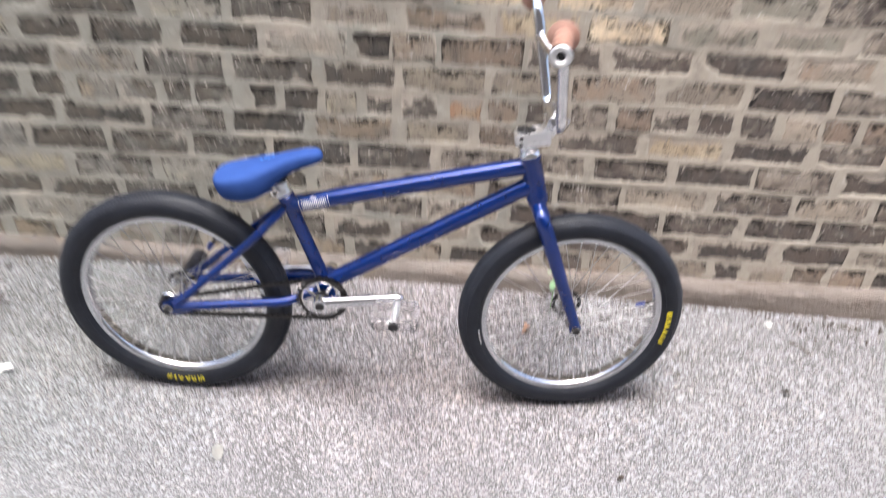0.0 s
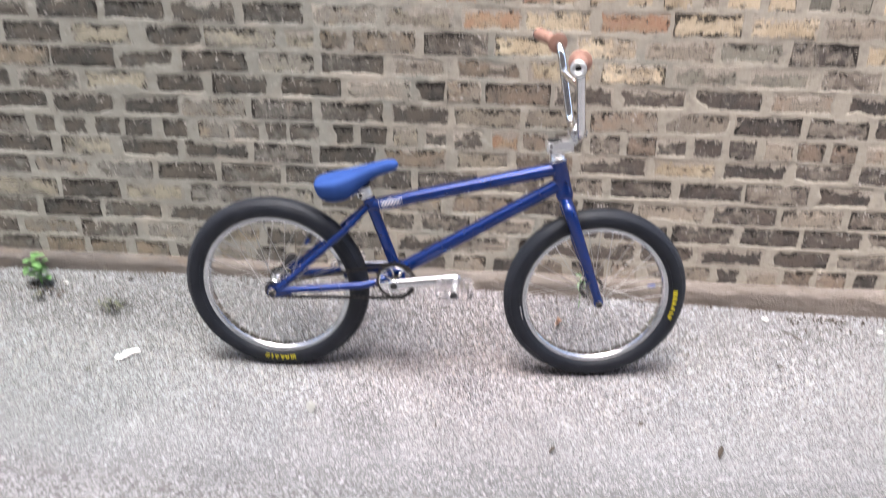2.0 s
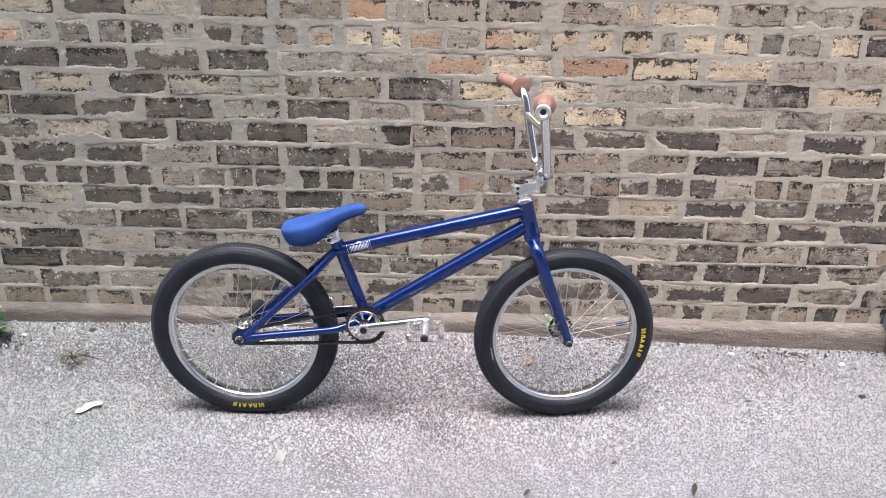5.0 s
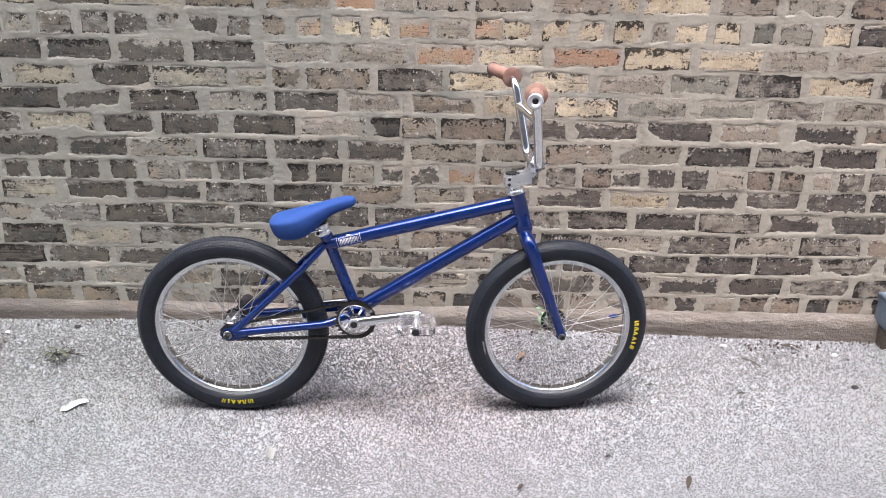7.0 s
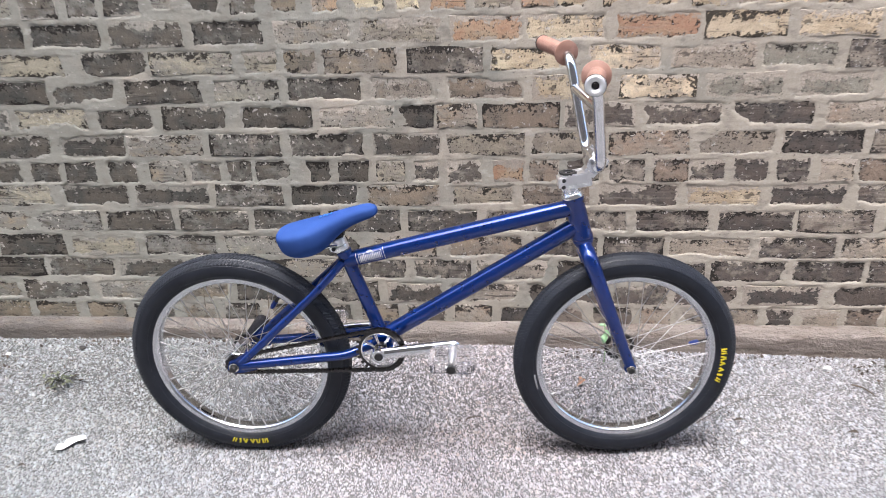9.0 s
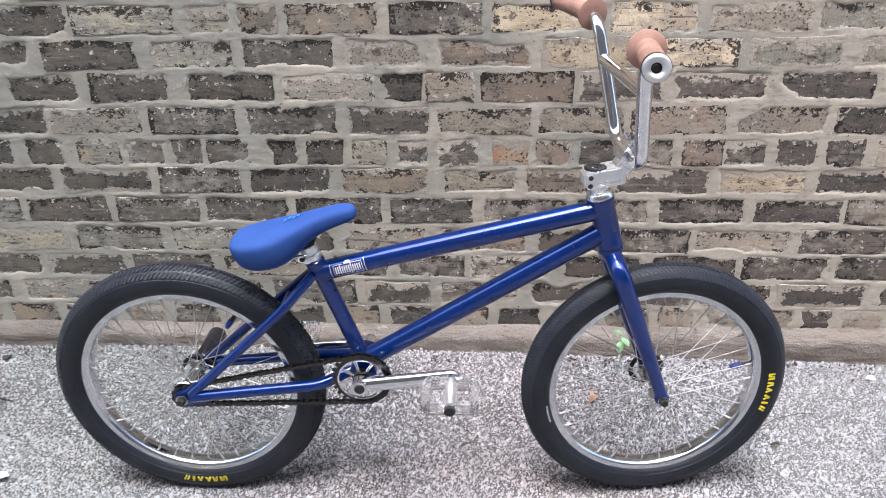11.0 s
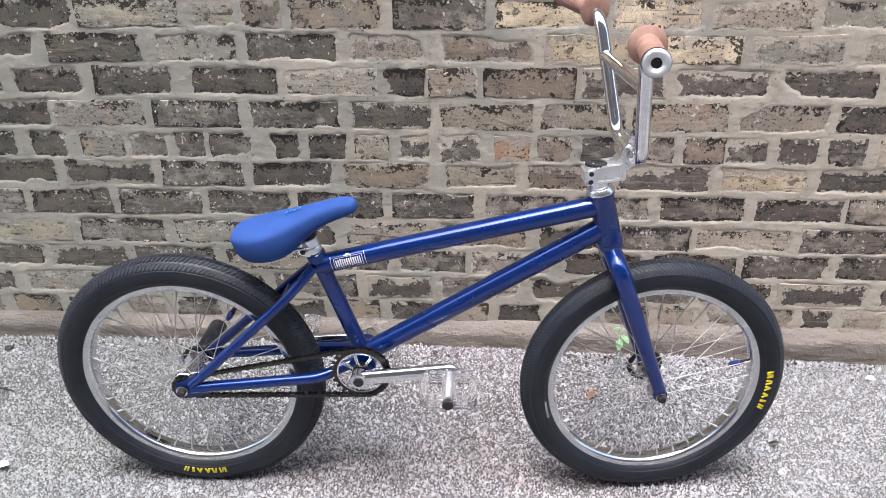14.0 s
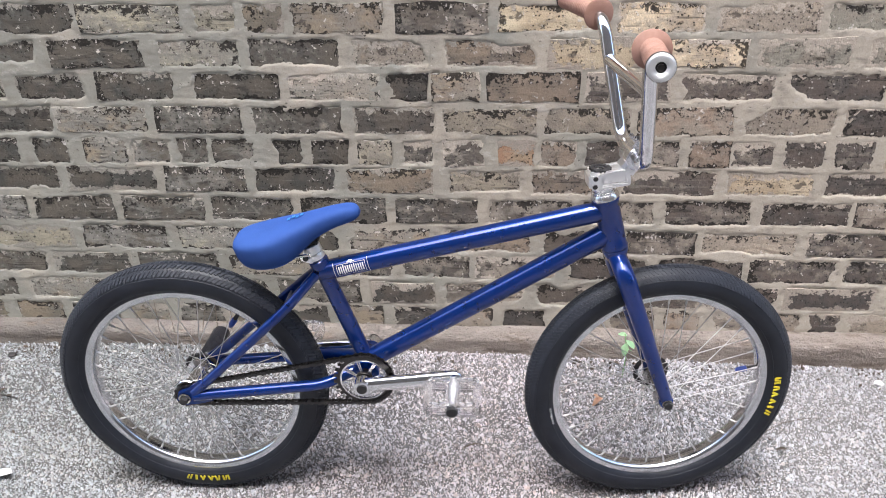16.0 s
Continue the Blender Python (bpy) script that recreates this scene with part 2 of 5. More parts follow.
def ground_material():
    m = Mat("stony_ground", (0.3, 0.29, 0.28), 0.95, spec=0.2)
    big = m.noise(1.7, 5, 0.6)
    fine = m.noise(160, 4, 0.7)
    chips = m.node("TexVoronoi", Vector=m.coords(), Scale=150)
    tone = m.node("SeparateColor", Color=chips.outputs["Color"]).outputs[0]
    soil = m.mix(m.ramp(big, [(0.35, 0.0), (0.65, 1.0)]), (0.105, 0.100, 0.097), (0.150, 0.144, 0.140))
    stony = m.ramp(tone, [(0.0, (0.07, 0.07, 0.072)), (0.3, (0.225, 0.223, 0.23)), (0.8, (0.31, 0.308, 0.318))])
    stony = m.mix(m.ramp(chips.outputs["Distance"], [(0.45, 0.0), (0.62, 0.85)]), stony, soil)
    sep = m.node("SeparateXYZ", Vector=m.node("TexCoord").outputs["Object"])
    # soil blends to a paler grey away from the wall
    front_fade = m.math("SUBTRACT", m.math("MULTIPLY", big, 0.3), sep.outputs["Y"])
    soil = m.mix(m.ramp(front_fade, [(0.60, 0.0), (0.95, 0.85)]), soil, (0.175, 0.172, 0.176))
    side = m.math("SUBTRACT", m.math("ABSOLUTE", sep.outputs["X"]), 1.46)
    front = m.math("SUBTRACT", m.math("MULTIPLY", sep.outputs["Y"], -1.0), 0.84)
    bare = m.math("ADD", m.math("MAXIMUM", side, front), m.math("MULTIPLY", m.math("SUBTRACT", fine, 0.5), 0.2))
    col = m.mix(m.ramp(bare, [(0.0, 0.0), (0.12, 1.0)]), soil, stony)
    col = m.mix(m.ramp(fine, [(0.35, 0.4), (0.6, 0.0)]), col, (0.05, 0.048, 0.047))
    m.color(col)
    m.bump(m.math("SUBTRACT", fine, m.math("MULTIPLY", chips.outputs["Distance"], 0.8)), 0.8, 0.004)
    return m.m


def stone_material():
    m = Mat("crushed_stone", (0.4, 0.39, 0.38), 0.9, spec=0.3)
    rnd = m.node("NewGeometry").outputs["Random Per Island"]
    col = m.ramp(rnd, [(0.0, (0.035, 0.035, 0.039)), (0.10, (0.10, 0.098, 0.103)), (0.19, (0.235, 0.230, 0.236)), (0.40, (0.395, 0.388, 0.398)), (0.64, (0.485, 0.478, 0.495)), (0.88, (0.550, 0.546, 0.570)), (1.0, (0.62, 0.62, 0.645))])
    # each chip leans to a warm or a cool grey
    lean = m.math("FRACT", m.math("MULTIPLY", rnd, 57.0))
    col = m.mix(1.0, col, m.ramp(lean, [(0.0, (1.10, 0.99, 0.90)), (0.35, (1.0, 1.0, 1.0)), (1.0, (0.97, 1.0, 1.05))]), "MULTIPLY")
    place = m.node("SeparateXYZ", Vector=m.node("TexCoord").outputs["Object"])
    x, y = place.outputs["X"], place.outputs["Y"]
    wide = m.noise(3.0, 3, 0.5)
    # a pinker spread of chips about the middle
    spread = m.math("ADD", m.math("ABSOLUTE", m.math("SUBTRACT", x, 0.15)), m.math("MULTIPLY", wide, 0.5))
    col = m.mix(m.ramp(spread, [(0.30, 1.0), (0.80, 0.0)]), col, m.mix(1.0, col, (1.095, 1.005, 0.995), "MULTIPLY"))
    col = m.mix(m.ramp(m.noise(300, 3, 0.7), [(0.32, 0.35), (0.62, 0.0)]), col, (0.20, 0.185, 0.175))
    col = m.mix(m.ramp(m.noise(2.6, 4, 0.6), [(0.40, 0.25), (0.62, 0.03)]), col, (0.28, 0.275, 0.285))
    # shade in the gaps between stone clusters, painted dark, less away from the wall
    gap_shade = m.math("ADD", m.noise(105, 4, 0.65), m.math("MULTIPLY", m.math("SUBTRACT", -0.46, y), 0.16))
    col = m.mix(m.ramp(gap_shade, [(0.37, 0.50), (0.46, 0.0)]), col, (0.105, 0.101, 0.102))
    # blended to an even darker grey away from the wall, and again towards +x
    front_fade = m.math("SUBTRACT", m.math("MULTIPLY", m.noise(5, 3, 0.5), 0.3), y)
    col = m.mix(m.ramp(front_fade, [(0.55, 0.0), (0.95, 0.70)]), col, (0.268, 0.266, 0.274))
    right_fade = m.math("ADD", m.math("MULTIPLY", wide, 0.5), m.math("MULTIPLY", x, 0.6))
    col = m.mix(m.ramp(right_fade, [(0.55, 0.0), (0.95, 0.45)]), col, (0.265, 0.26, 0.263))
    # darker, greyer chips beyond the rear wheel
    rear_dark = m.math("ADD", m.math("SUBTRACT", m.math("MULTIPLY", m.noise(6, 4, 0.6), 0.7), x), m.math("MULTIPLY", m.math("ADD", y, 0.42), 0.9))
    col = m.mix(m.ramp(m.math("MULTIPLY", rear_dark, 0.6), [(0.35, 0.0), (0.80, 0.36)]), col, (0.158, 0.160, 0.154))
    col = m.mix(m.ramp(m.math("SUBTRACT", m.math("MULTIPLY", wide, 0.4), x), [(0.45, 0.0), (1.0, 1.0)]), col, m.mix(1.0, col, (0.985, 1.03, 1.005), "MULTIPLY"))
    m.color(col)
    m.bump(m.noise(420, 3, 0.7), 0.5, 0.001)
    return m.m


def paint_material():
    m = Mat("blue_paint", (0.008, 0.017, 0.20), 0.28, 0.55, 1.0, 0.5)
    n = m.noise(7, 4)
    m.color(m.mix(m.ramp(n, [(0.3, 0.0), (0.7, 1.0)]), (0.0016, 0.0190, 0.130), (0.0024, 0.0260, 0.175)))
    m.set("Coat Roughness", 0.006), m.set("Coat IOR", 1.58), m.set("Specular IOR Level", 0.0)
    m.rough(m.ramp(m.noise(60, 4), [(0.3, 0.26), (0.7, 0.34)]))
    return m.m


def vinyl_material():
    m = Mat("blue_vinyl", (0.03, 0.085, 0.40), 0.75, spec=0.2)
    m.color(m.mix(m.ramp(m.noise(18, 5), [(0.3, 0.0), (0.7, 1.0)]), (0.020, 0.055, 0.205), (0.026, 0.070, 0.248)))
    m.bump(m.noise(700, 3, 0.6), 0.35, 0.0006)
    return m.m


def rubber_material(name, a, b, rough=0.75, scale=25):
    m = Mat(name, a, rough, spec=0.35)
    m.color(m.mix(m.ramp(m.noise(scale, 6, 0.65), [(0.36, 0.0), (0.66, 1.0)]), a, b))
    m.bump(m.noise(500, 3), 0.3, 0.0005)
    return m.m


def metal_material(name, color, rough, spots=0.12):
    m = Mat(name, color, rough, 1.0)
    m.color(m.mix(m.ramp(m.noise(45, 5, 0.7), [(0.55, 0.0), (0.75, 1.0)]), color, tuple(c * 0.72 for c in color)))
    m.rough(m.ramp(m.noise(30, 5), [(0.3, rough), (0.75, rough + spots)]))
    return m.m


FARWALL = far_wall_material("pale_far_brick", (0.26, 0.235, 0.205), (0.36, 0.325, 0.275), (0.38, 0.355, 0.32), (0.22, 0.20, 0.18))
UPPERWALL = far_wall_material("upper_brick", (0.15, 0.128, 0.112), (0.34, 0.285, 0.225), (0.39, 0.355, 0.315), (0.12, 0.105, 0.095))
MORTAR, FOOTING, GROUND, STONE = mortar_material(), footing_material(), ground_material(), stone_material()
PAINT, VINYL = paint_material(), vinyl_material()
TYRE = rubber_material("black_rubber", (0.0078, 0.0096, 0.0145), (0.0135, 0.0160, 0.0230), 0.46)
TREAD = rubber_material("worn_tread", (0.0115, 0.0137, 0.0195), (0.0205, 0.0238, 0.0325), 0.64, 40)
WORN = rubber_material("smooth_worn_tread", (0.0108, 0.0130, 0.0190), (0.0195, 0.0225, 0.0315), 0.60, 40)
GUM = rubber_material("gum_rubber", (0.255, 0.138, 0.103), (0.325, 0.190, 0.148), 0.7, 30)
BLACK = rubber_material("black_parts", (0.012, 0.012, 0.013), (0.028, 0.027, 0.027), 0.5)
CHROME = metal_material("chrome", (0.80, 0.80, 0.81), 0.035, 0.06)
DARKSTEEL = metal_material("worn_dark_steel", (0.34, 0.335, 0.33), 0.16)
ALU = metal_material("polished_aluminium", (0.82, 0.82, 0.83), 0.20, 0.12)
RIM = metal_material("polished_rim", (0.62, 0.63, 0.65), 0.08, 0.12)
MATTE = metal_material("satin_aluminium", (0.74, 0.74, 0.74), 0.48)
SPOKE = metal_material("steel_spoke", (0.52, 0.515, 0.51), 0.46)
CAST = metal_material("cast_silver", (0.91, 0.91, 0.915), 0.30, 0.1)
CHAIN = metal_material("dark_chain", (0.066, 0.062, 0.061), 0.26)
BLUECAP = rubber_material("blue_plastic", (0.010, 0.030, 0.17), (0.016, 0.045, 0.24), 0.3)
YELLOW = rubber_material("yellow_print", (0.55, 0.46, 0.02), (0.64, 0.56, 0.04), 0.6)
WHITE = rubber_material("white_print", (0.56, 0.58, 0.66), (0.68, 0.69, 0.75), 0.5)
CYAN = rubber_material("light_blue_print", (0.02, 0.14, 0.42), (0.03, 0.18, 0.50), 0.6)
GREYPEG = rubber_material("grey_plastic", (0.009, 0.009, 0.012), (0.018, 0.018, 0.023), 0.25)
LEAF = rubber_material("green_leaf", (0.17, 0.36, 0.115), (0.26, 0.47, 0.19), 0.6, 60)
SPROUT = rubber_material("pale_green_leaf", (0.30, 0.50, 0.27), (0.40, 0.60, 0.36), 0.6, 60)
DRYSTALK = rubber_material("dry_stalk", (0.11, 0.085, 0.06), (0.17, 0.135, 0.10), 0.9, 60)
BOXPAINT = rubber_material("blue_grey_paint", (0.10, 0.125, 0.16), (0.15, 0.175, 0.21), 0.6, 30)
PALESTONE = rubber_material("pale_stone", (0.60, 0.585, 0.56), (0.72, 0.71, 0.69), 0.9, 90)
DARKSTONE = rubber_material("dark_stone", (0.025, 0.023, 0.022), (0.06, 0.055, 0.05), 0.9, 90)
DRYLEAF = rubber_material("dry_leaf", (0.42, 0.225, 0.14), (0.53, 0.36, 0.26), 0.8, 80)
PALELEAF = rubber_material("pale_leaf", (0.37, 0.365, 0.34), (0.45, 0.445, 0.415), 0.8, 80)
DARKLEAF = rubber_material("dark_leaf", (0.065, 0.052, 0.042), (0.115, 0.092, 0.072), 0.9, 80)
PAPER = rubber_material("white_paper", (0.74, 0.74, 0.73), (0.82, 0.82, 0.81), 0.8, 50)


def clear_plastic():
    m = Mat("clear_plastic", (0.94, 0.915, 0.92), 0.1)
    m.set("Transmission Weight", 0.95), m.set("IOR", 1.42)
    m.rough(m.ramp(m.noise(60, 4), [(0.3, 0.03), (0.7, 0.15)]))
    return m.m


CLEAR = clear_plastic()

# ---- mesh helpers ----


def part(name, bm, material, parent=None, label="", smooth=True, at=(0, 0, 0)):
    """Links a bmesh as one mesh object under parent."""
    me = bpy.data.meshes.new(name)
    bmesh.ops.recalc_face_normals(bm, faces=bm.faces)
    bm.to_mesh(me)
    bm.free()
    me.materials.append(material)
    if smooth:
        me.polygons.foreach_set("use_smooth", [True] * len(me.polygons))
        me.set_sharp_from_angle(angle=radians(40))
    ob = new(name, me)
    ob.location = at
    ob.parent = parent
    if label:
        tagged(ob, label)
    return ob


def bend(points, r=0.03, n=6):
    """A polyline with rounded corners."""
    pts = [Vector(p) for p in points]
    out = [pts[0]]
    for a, b, c in zip(pts, pts[1:], pts[2:]):
        u, v = (a - b), (c - b)
        k = min(r, u.length * 0.48, v.length * 0.48)
        p, q = b + u.normalized() * k, b + v.normalized() * k
        for i in range(n + 1):
            s = i / n
            out.append(p * (1 - s) ** 2 + b * 2 * s * (1 - s) + q * s * s)
    return out + [pts[-1]]


def tube(bm, points, r, n=16, cap=True, squash=None):
    """A tube along points; r: one radius or one for each point. squash: (axis, factor) flattens the section."""
    pts = [Vector(p) for p in points]
    rs = r if isinstance(r, (list, tuple)) else [r] * len(pts)
    rings, side = [], None
    for i, p in enumerate(pts):
        d = (pts[min(i + 1, len(pts) - 1)] - pts[max(i - 1, 0)]).normalized()
        if side is None:
            side = d.cross(Vector((0, 1, 0)) if abs(d.y) < 0.9 else Vector((1, 0, 0))).normalized()
        side = (side - d * side.dot(d)).normalized()
        up = d.cross(side)
        ring = []
        for k in range(n):
            a = 2 * math.pi * k / n
            o = side * math.cos(a) * rs[i] + up * math.sin(a) * rs[i]
            if squash:
                ax = Vector(squash[0]).normalized()
                o -= ax * o.dot(ax) * (1 - squash[1])
            ring.append(bm.verts.new(p + o))
        rings.append(ring)
    for a, b in zip(rings, rings[1:]):
        for k in range(n):
            bm.faces.new((a[k], a[(k + 1) % n], b[(k + 1) % n], b[k]))
    if cap:
        bm.faces.new(rings[0][::-1])
        bm.faces.new(rings[-1])
    return bm


def rod(a, b, r, n=16):
    """A straight round bar with softened ends."""
    a, b = Vector(a), Vector(b)
    d = (b - a).normalized()
    e = min(0.0015, (b - a).length * 0.2, r * 0.5)
    return tube(bmesh.new(), [a, a + d * e, b - d * e, b], [r - e, r, r, r - e], n)


def add_rod(bm, a, b, r, n=12):
    a, b = Vector(a), Vector(b)
    d = (b - a).normalized()
    e = min(0.0012, (b - a).length * 0.2, r * 0.4)
    return tube(bm, [a, a + d * e, b - d * e, b], [r - e, r, r, r - e], n)


def lathe(bm, profile, axis_n=72, close=True):
    """Turns (radius, y) pairs round the y axis."""
    rings = []
    for k in range(axis_n):
        a = 2 * math.pi * k / axis_n
        rings.append([bm.verts.new((rr * math.cos(a), y, rr * math.sin(a))) for rr, y in profile])
    m = len(profile)
    for k in range(axis_n):
        p, q = rings[k], rings[(k + 1) % axis_n]
        for i in range(m if close else m - 1):
            j = (i + 1) % m
            bm.faces.new((p[i], p[j], q[j], q[i]))
    return bm


def block(bm, c, size, m=None, bevel=0.0):
    """A bevelled box into bm: centre, size, and an optional turn."""
    mat = Matrix.Translation(c) @ (m or Matrix()) @ Matrix.Diagonal((*size, 1))
    g = bmesh.ops.create_cube(bm, size=1, matrix=mat)
    if bevel:
        es = list({e for v in g["verts"] for e in v.link_edges})
        bmesh.ops.bevel(bm, geom=es, offset=bevel, segments=2, affect="EDGES")
    return bm


def shift_bm(bm, m):
    bmesh.ops.transform(bm, matrix=m, verts=bm.verts)
    return bm


# ---- ground ----


def bank(x, y):
    """The ground falls a little towards the rear wheel and banks up against the wall, highest behind the saddle."""
    s = np.clip((y + 0.32) / 0.28, 0, 1)
    low = 0.0035 + 0.0125 * np.tanh(2.5 * x)
    foot = np.interp(x, (-1.7, -1.25, -0.6, 0.0, 0.6, 1.2, 1.7), (0.066, 0.071, 0.080, 0.0755, 0.062, 0.047, 0.043))
    return low + (foot - low) * s * s * (3 - 2 * s)


def ground_z(x, y):
    return float(bank(x, y))


def build_ground():
    bm = bmesh.new()
    xs = [-60, -30, -12, -6, -3.5] + [-2.4 + 0.06 * i for i in range(81)] + [3.5, 6, 12, 30, 60]
    ys = [-60, -30, -12, -7, -4, -3] + [-2.2 + 0.05 * i for i in range(37)] + [-0.37 + 0.02 * i for i in range(18)] + [0.3]
    grid = [[bm.verts.new((x, y, ground_z(x, y) - 0.004 + 0.004 * noise.noise((x * 3, y * 3, 0)))) for x in xs] for y in ys]
    for a, b in zip(grid, grid[1:]):
        for i in range(len(xs) - 1):
            bm.faces.new((a[i], a[i + 1], b[i + 1], b[i]))
    return tagged(part("ground", bm, GROUND), "light grey stony alley ground beside the brick wall", "ground", kind="structure")


def build_gravel():
    """Crushed stone, each a small sharp-edged chip, joined as one sheet."""
    rng = np.random.default_rng(4)
    step = 0.0040
    gx, gy = np.meshgrid(np.arange(-1.64, 1.64, step), np.arange(-0.94, -0.035, step))
    x = gx.ravel() + rng.uniform(-0.6, 0.6, gx.size) * step
    y = gy.ravel() + rng.uniform(-0.6, 0.6, gx.size) * step
    edge = np.minimum(1.64 - np.abs(x), y + 0.94)
    keep = rng.uniform(0, 1, x.size) < np.clip(edge / 0.14, 0, 1)
    x, y = x[keep], y[keep]
    n = x.size
    size = step * rng.choice([0.38, 0.48, 0.58, 0.75, 1.25], n, p=[0.22, 0.28, 0.27, 0.17, 0.06])
    near = np.clip((y + 0.95) / 0.40, 0.45, 1.0)
    high = size * rng.uniform(0.6, 1.3, n) * near
    z = bank(x, y) - 0.0026 + rng.uniform(-0.0012, 0.0012, n) * near
    turn, flat = rng.uniform(0, 6.28, n), rng.uniform(0.5, 0.95, n)
    tilt = rng.uniform(-0.7, 0.7, (n, 2))
    verts = np.zeros((n, 7, 3))
    for ring, (count, rad, hgt) in enumerate(((4, 1.0, -0.1), (3, 0.70, 1.0))):
        for k in range(count):
            a = 2 * np.pi * (k + 0.4 * ring) / count + rng.uniform(-0.35, 0.35, n)
            rr = rad * size * rng.uniform(0.7, 1.25, n)
            px, py = rr * np.cos(a) * 1.2, rr * np.sin(a) * flat
            i = ring * 4 + k
            verts[:, i, 0] = x + px * np.cos(turn) - py * np.sin(turn)
            verts[:, i, 1] = y + px * np.sin(turn) + py * np.cos(turn)
            verts[:, i, 2] = z + high * hgt * rng.uniform(0.75, 1.2, n) + (tilt[:, 0] * px + tilt[:, 1] * py) * (0.5 + 0.5 * ring) * near
    tri = [(0, 1, 4), (1, 5, 4), (1, 2, 5), (2, 6, 5), (2, 3, 6), (3, 4, 6), (3, 0, 4), (4, 5, 6)]
    faces = (np.array(tri)[None] + (np.arange(n) * 7)[:, None, None]).reshape(-1, 3)
    me = bpy.data.meshes.new("gravel")
    me.vertices.add(n * 7)
    me.vertices.foreach_set("co", verts.reshape(-1))
    me.loops.add(faces.size)
    me.loops.foreach_set("vertex_index", faces.reshape(-1).astype(np.int32))
    me.polygons.add(len(faces))
    me.polygons.foreach_set("loop_start", np.arange(0, faces.size, 3, dtype=np.int32))
    me.update(calc_edges=True)
    me.materials.append(STONE)
    return tagged(new("gravel", me), "pale grey and pinkish crushed stone chips covering the ground", "gravel", kind="stuff")


build_ground()
build_gravel()

# ---- wall ----
COURSES = (1.097, 1.018, 0.943, 0.869, 0.797, 0.726, 0.652, 0.578, 0.511, 0.437, 0.361, 0.291, 0.218, 0.149)


LAID = []


def build_wall():
    bm = bmesh.new()
    # height above the laid courses is added, unseen, to bound the sky strip
    block(bm, (0, 0.17, 4.4), (40, 0.31, 9.4))
    return tagged(part("wall_north", bm, UPPERWALL, smooth=False), "old common brick wall with smeared grey mortar joints", "wall", kind="structure")


def soft_noise(x, z, seed):
    """Smooth value noise of about -1 to 1 on arrays."""
    table = np.random.default_rng(seed).uniform(-1, 1, (257, 257))
    ix, iz = np.floor(x).astype(int), np.floor(z).astype(int)
    fx, fz = x - ix, z - iz
    fx, fz = fx * fx * (3 - 2 * fx), fz * fz * (3 - 2 * fz)
    a, b = ix % 256, iz % 256
    return (table[a, b] * (1 - fx) + table[a + 1, b] * fx) * (1 - fz) + (table[a, b + 1] * (1 - fx) + table[a + 1, b + 1] * fx) * fz


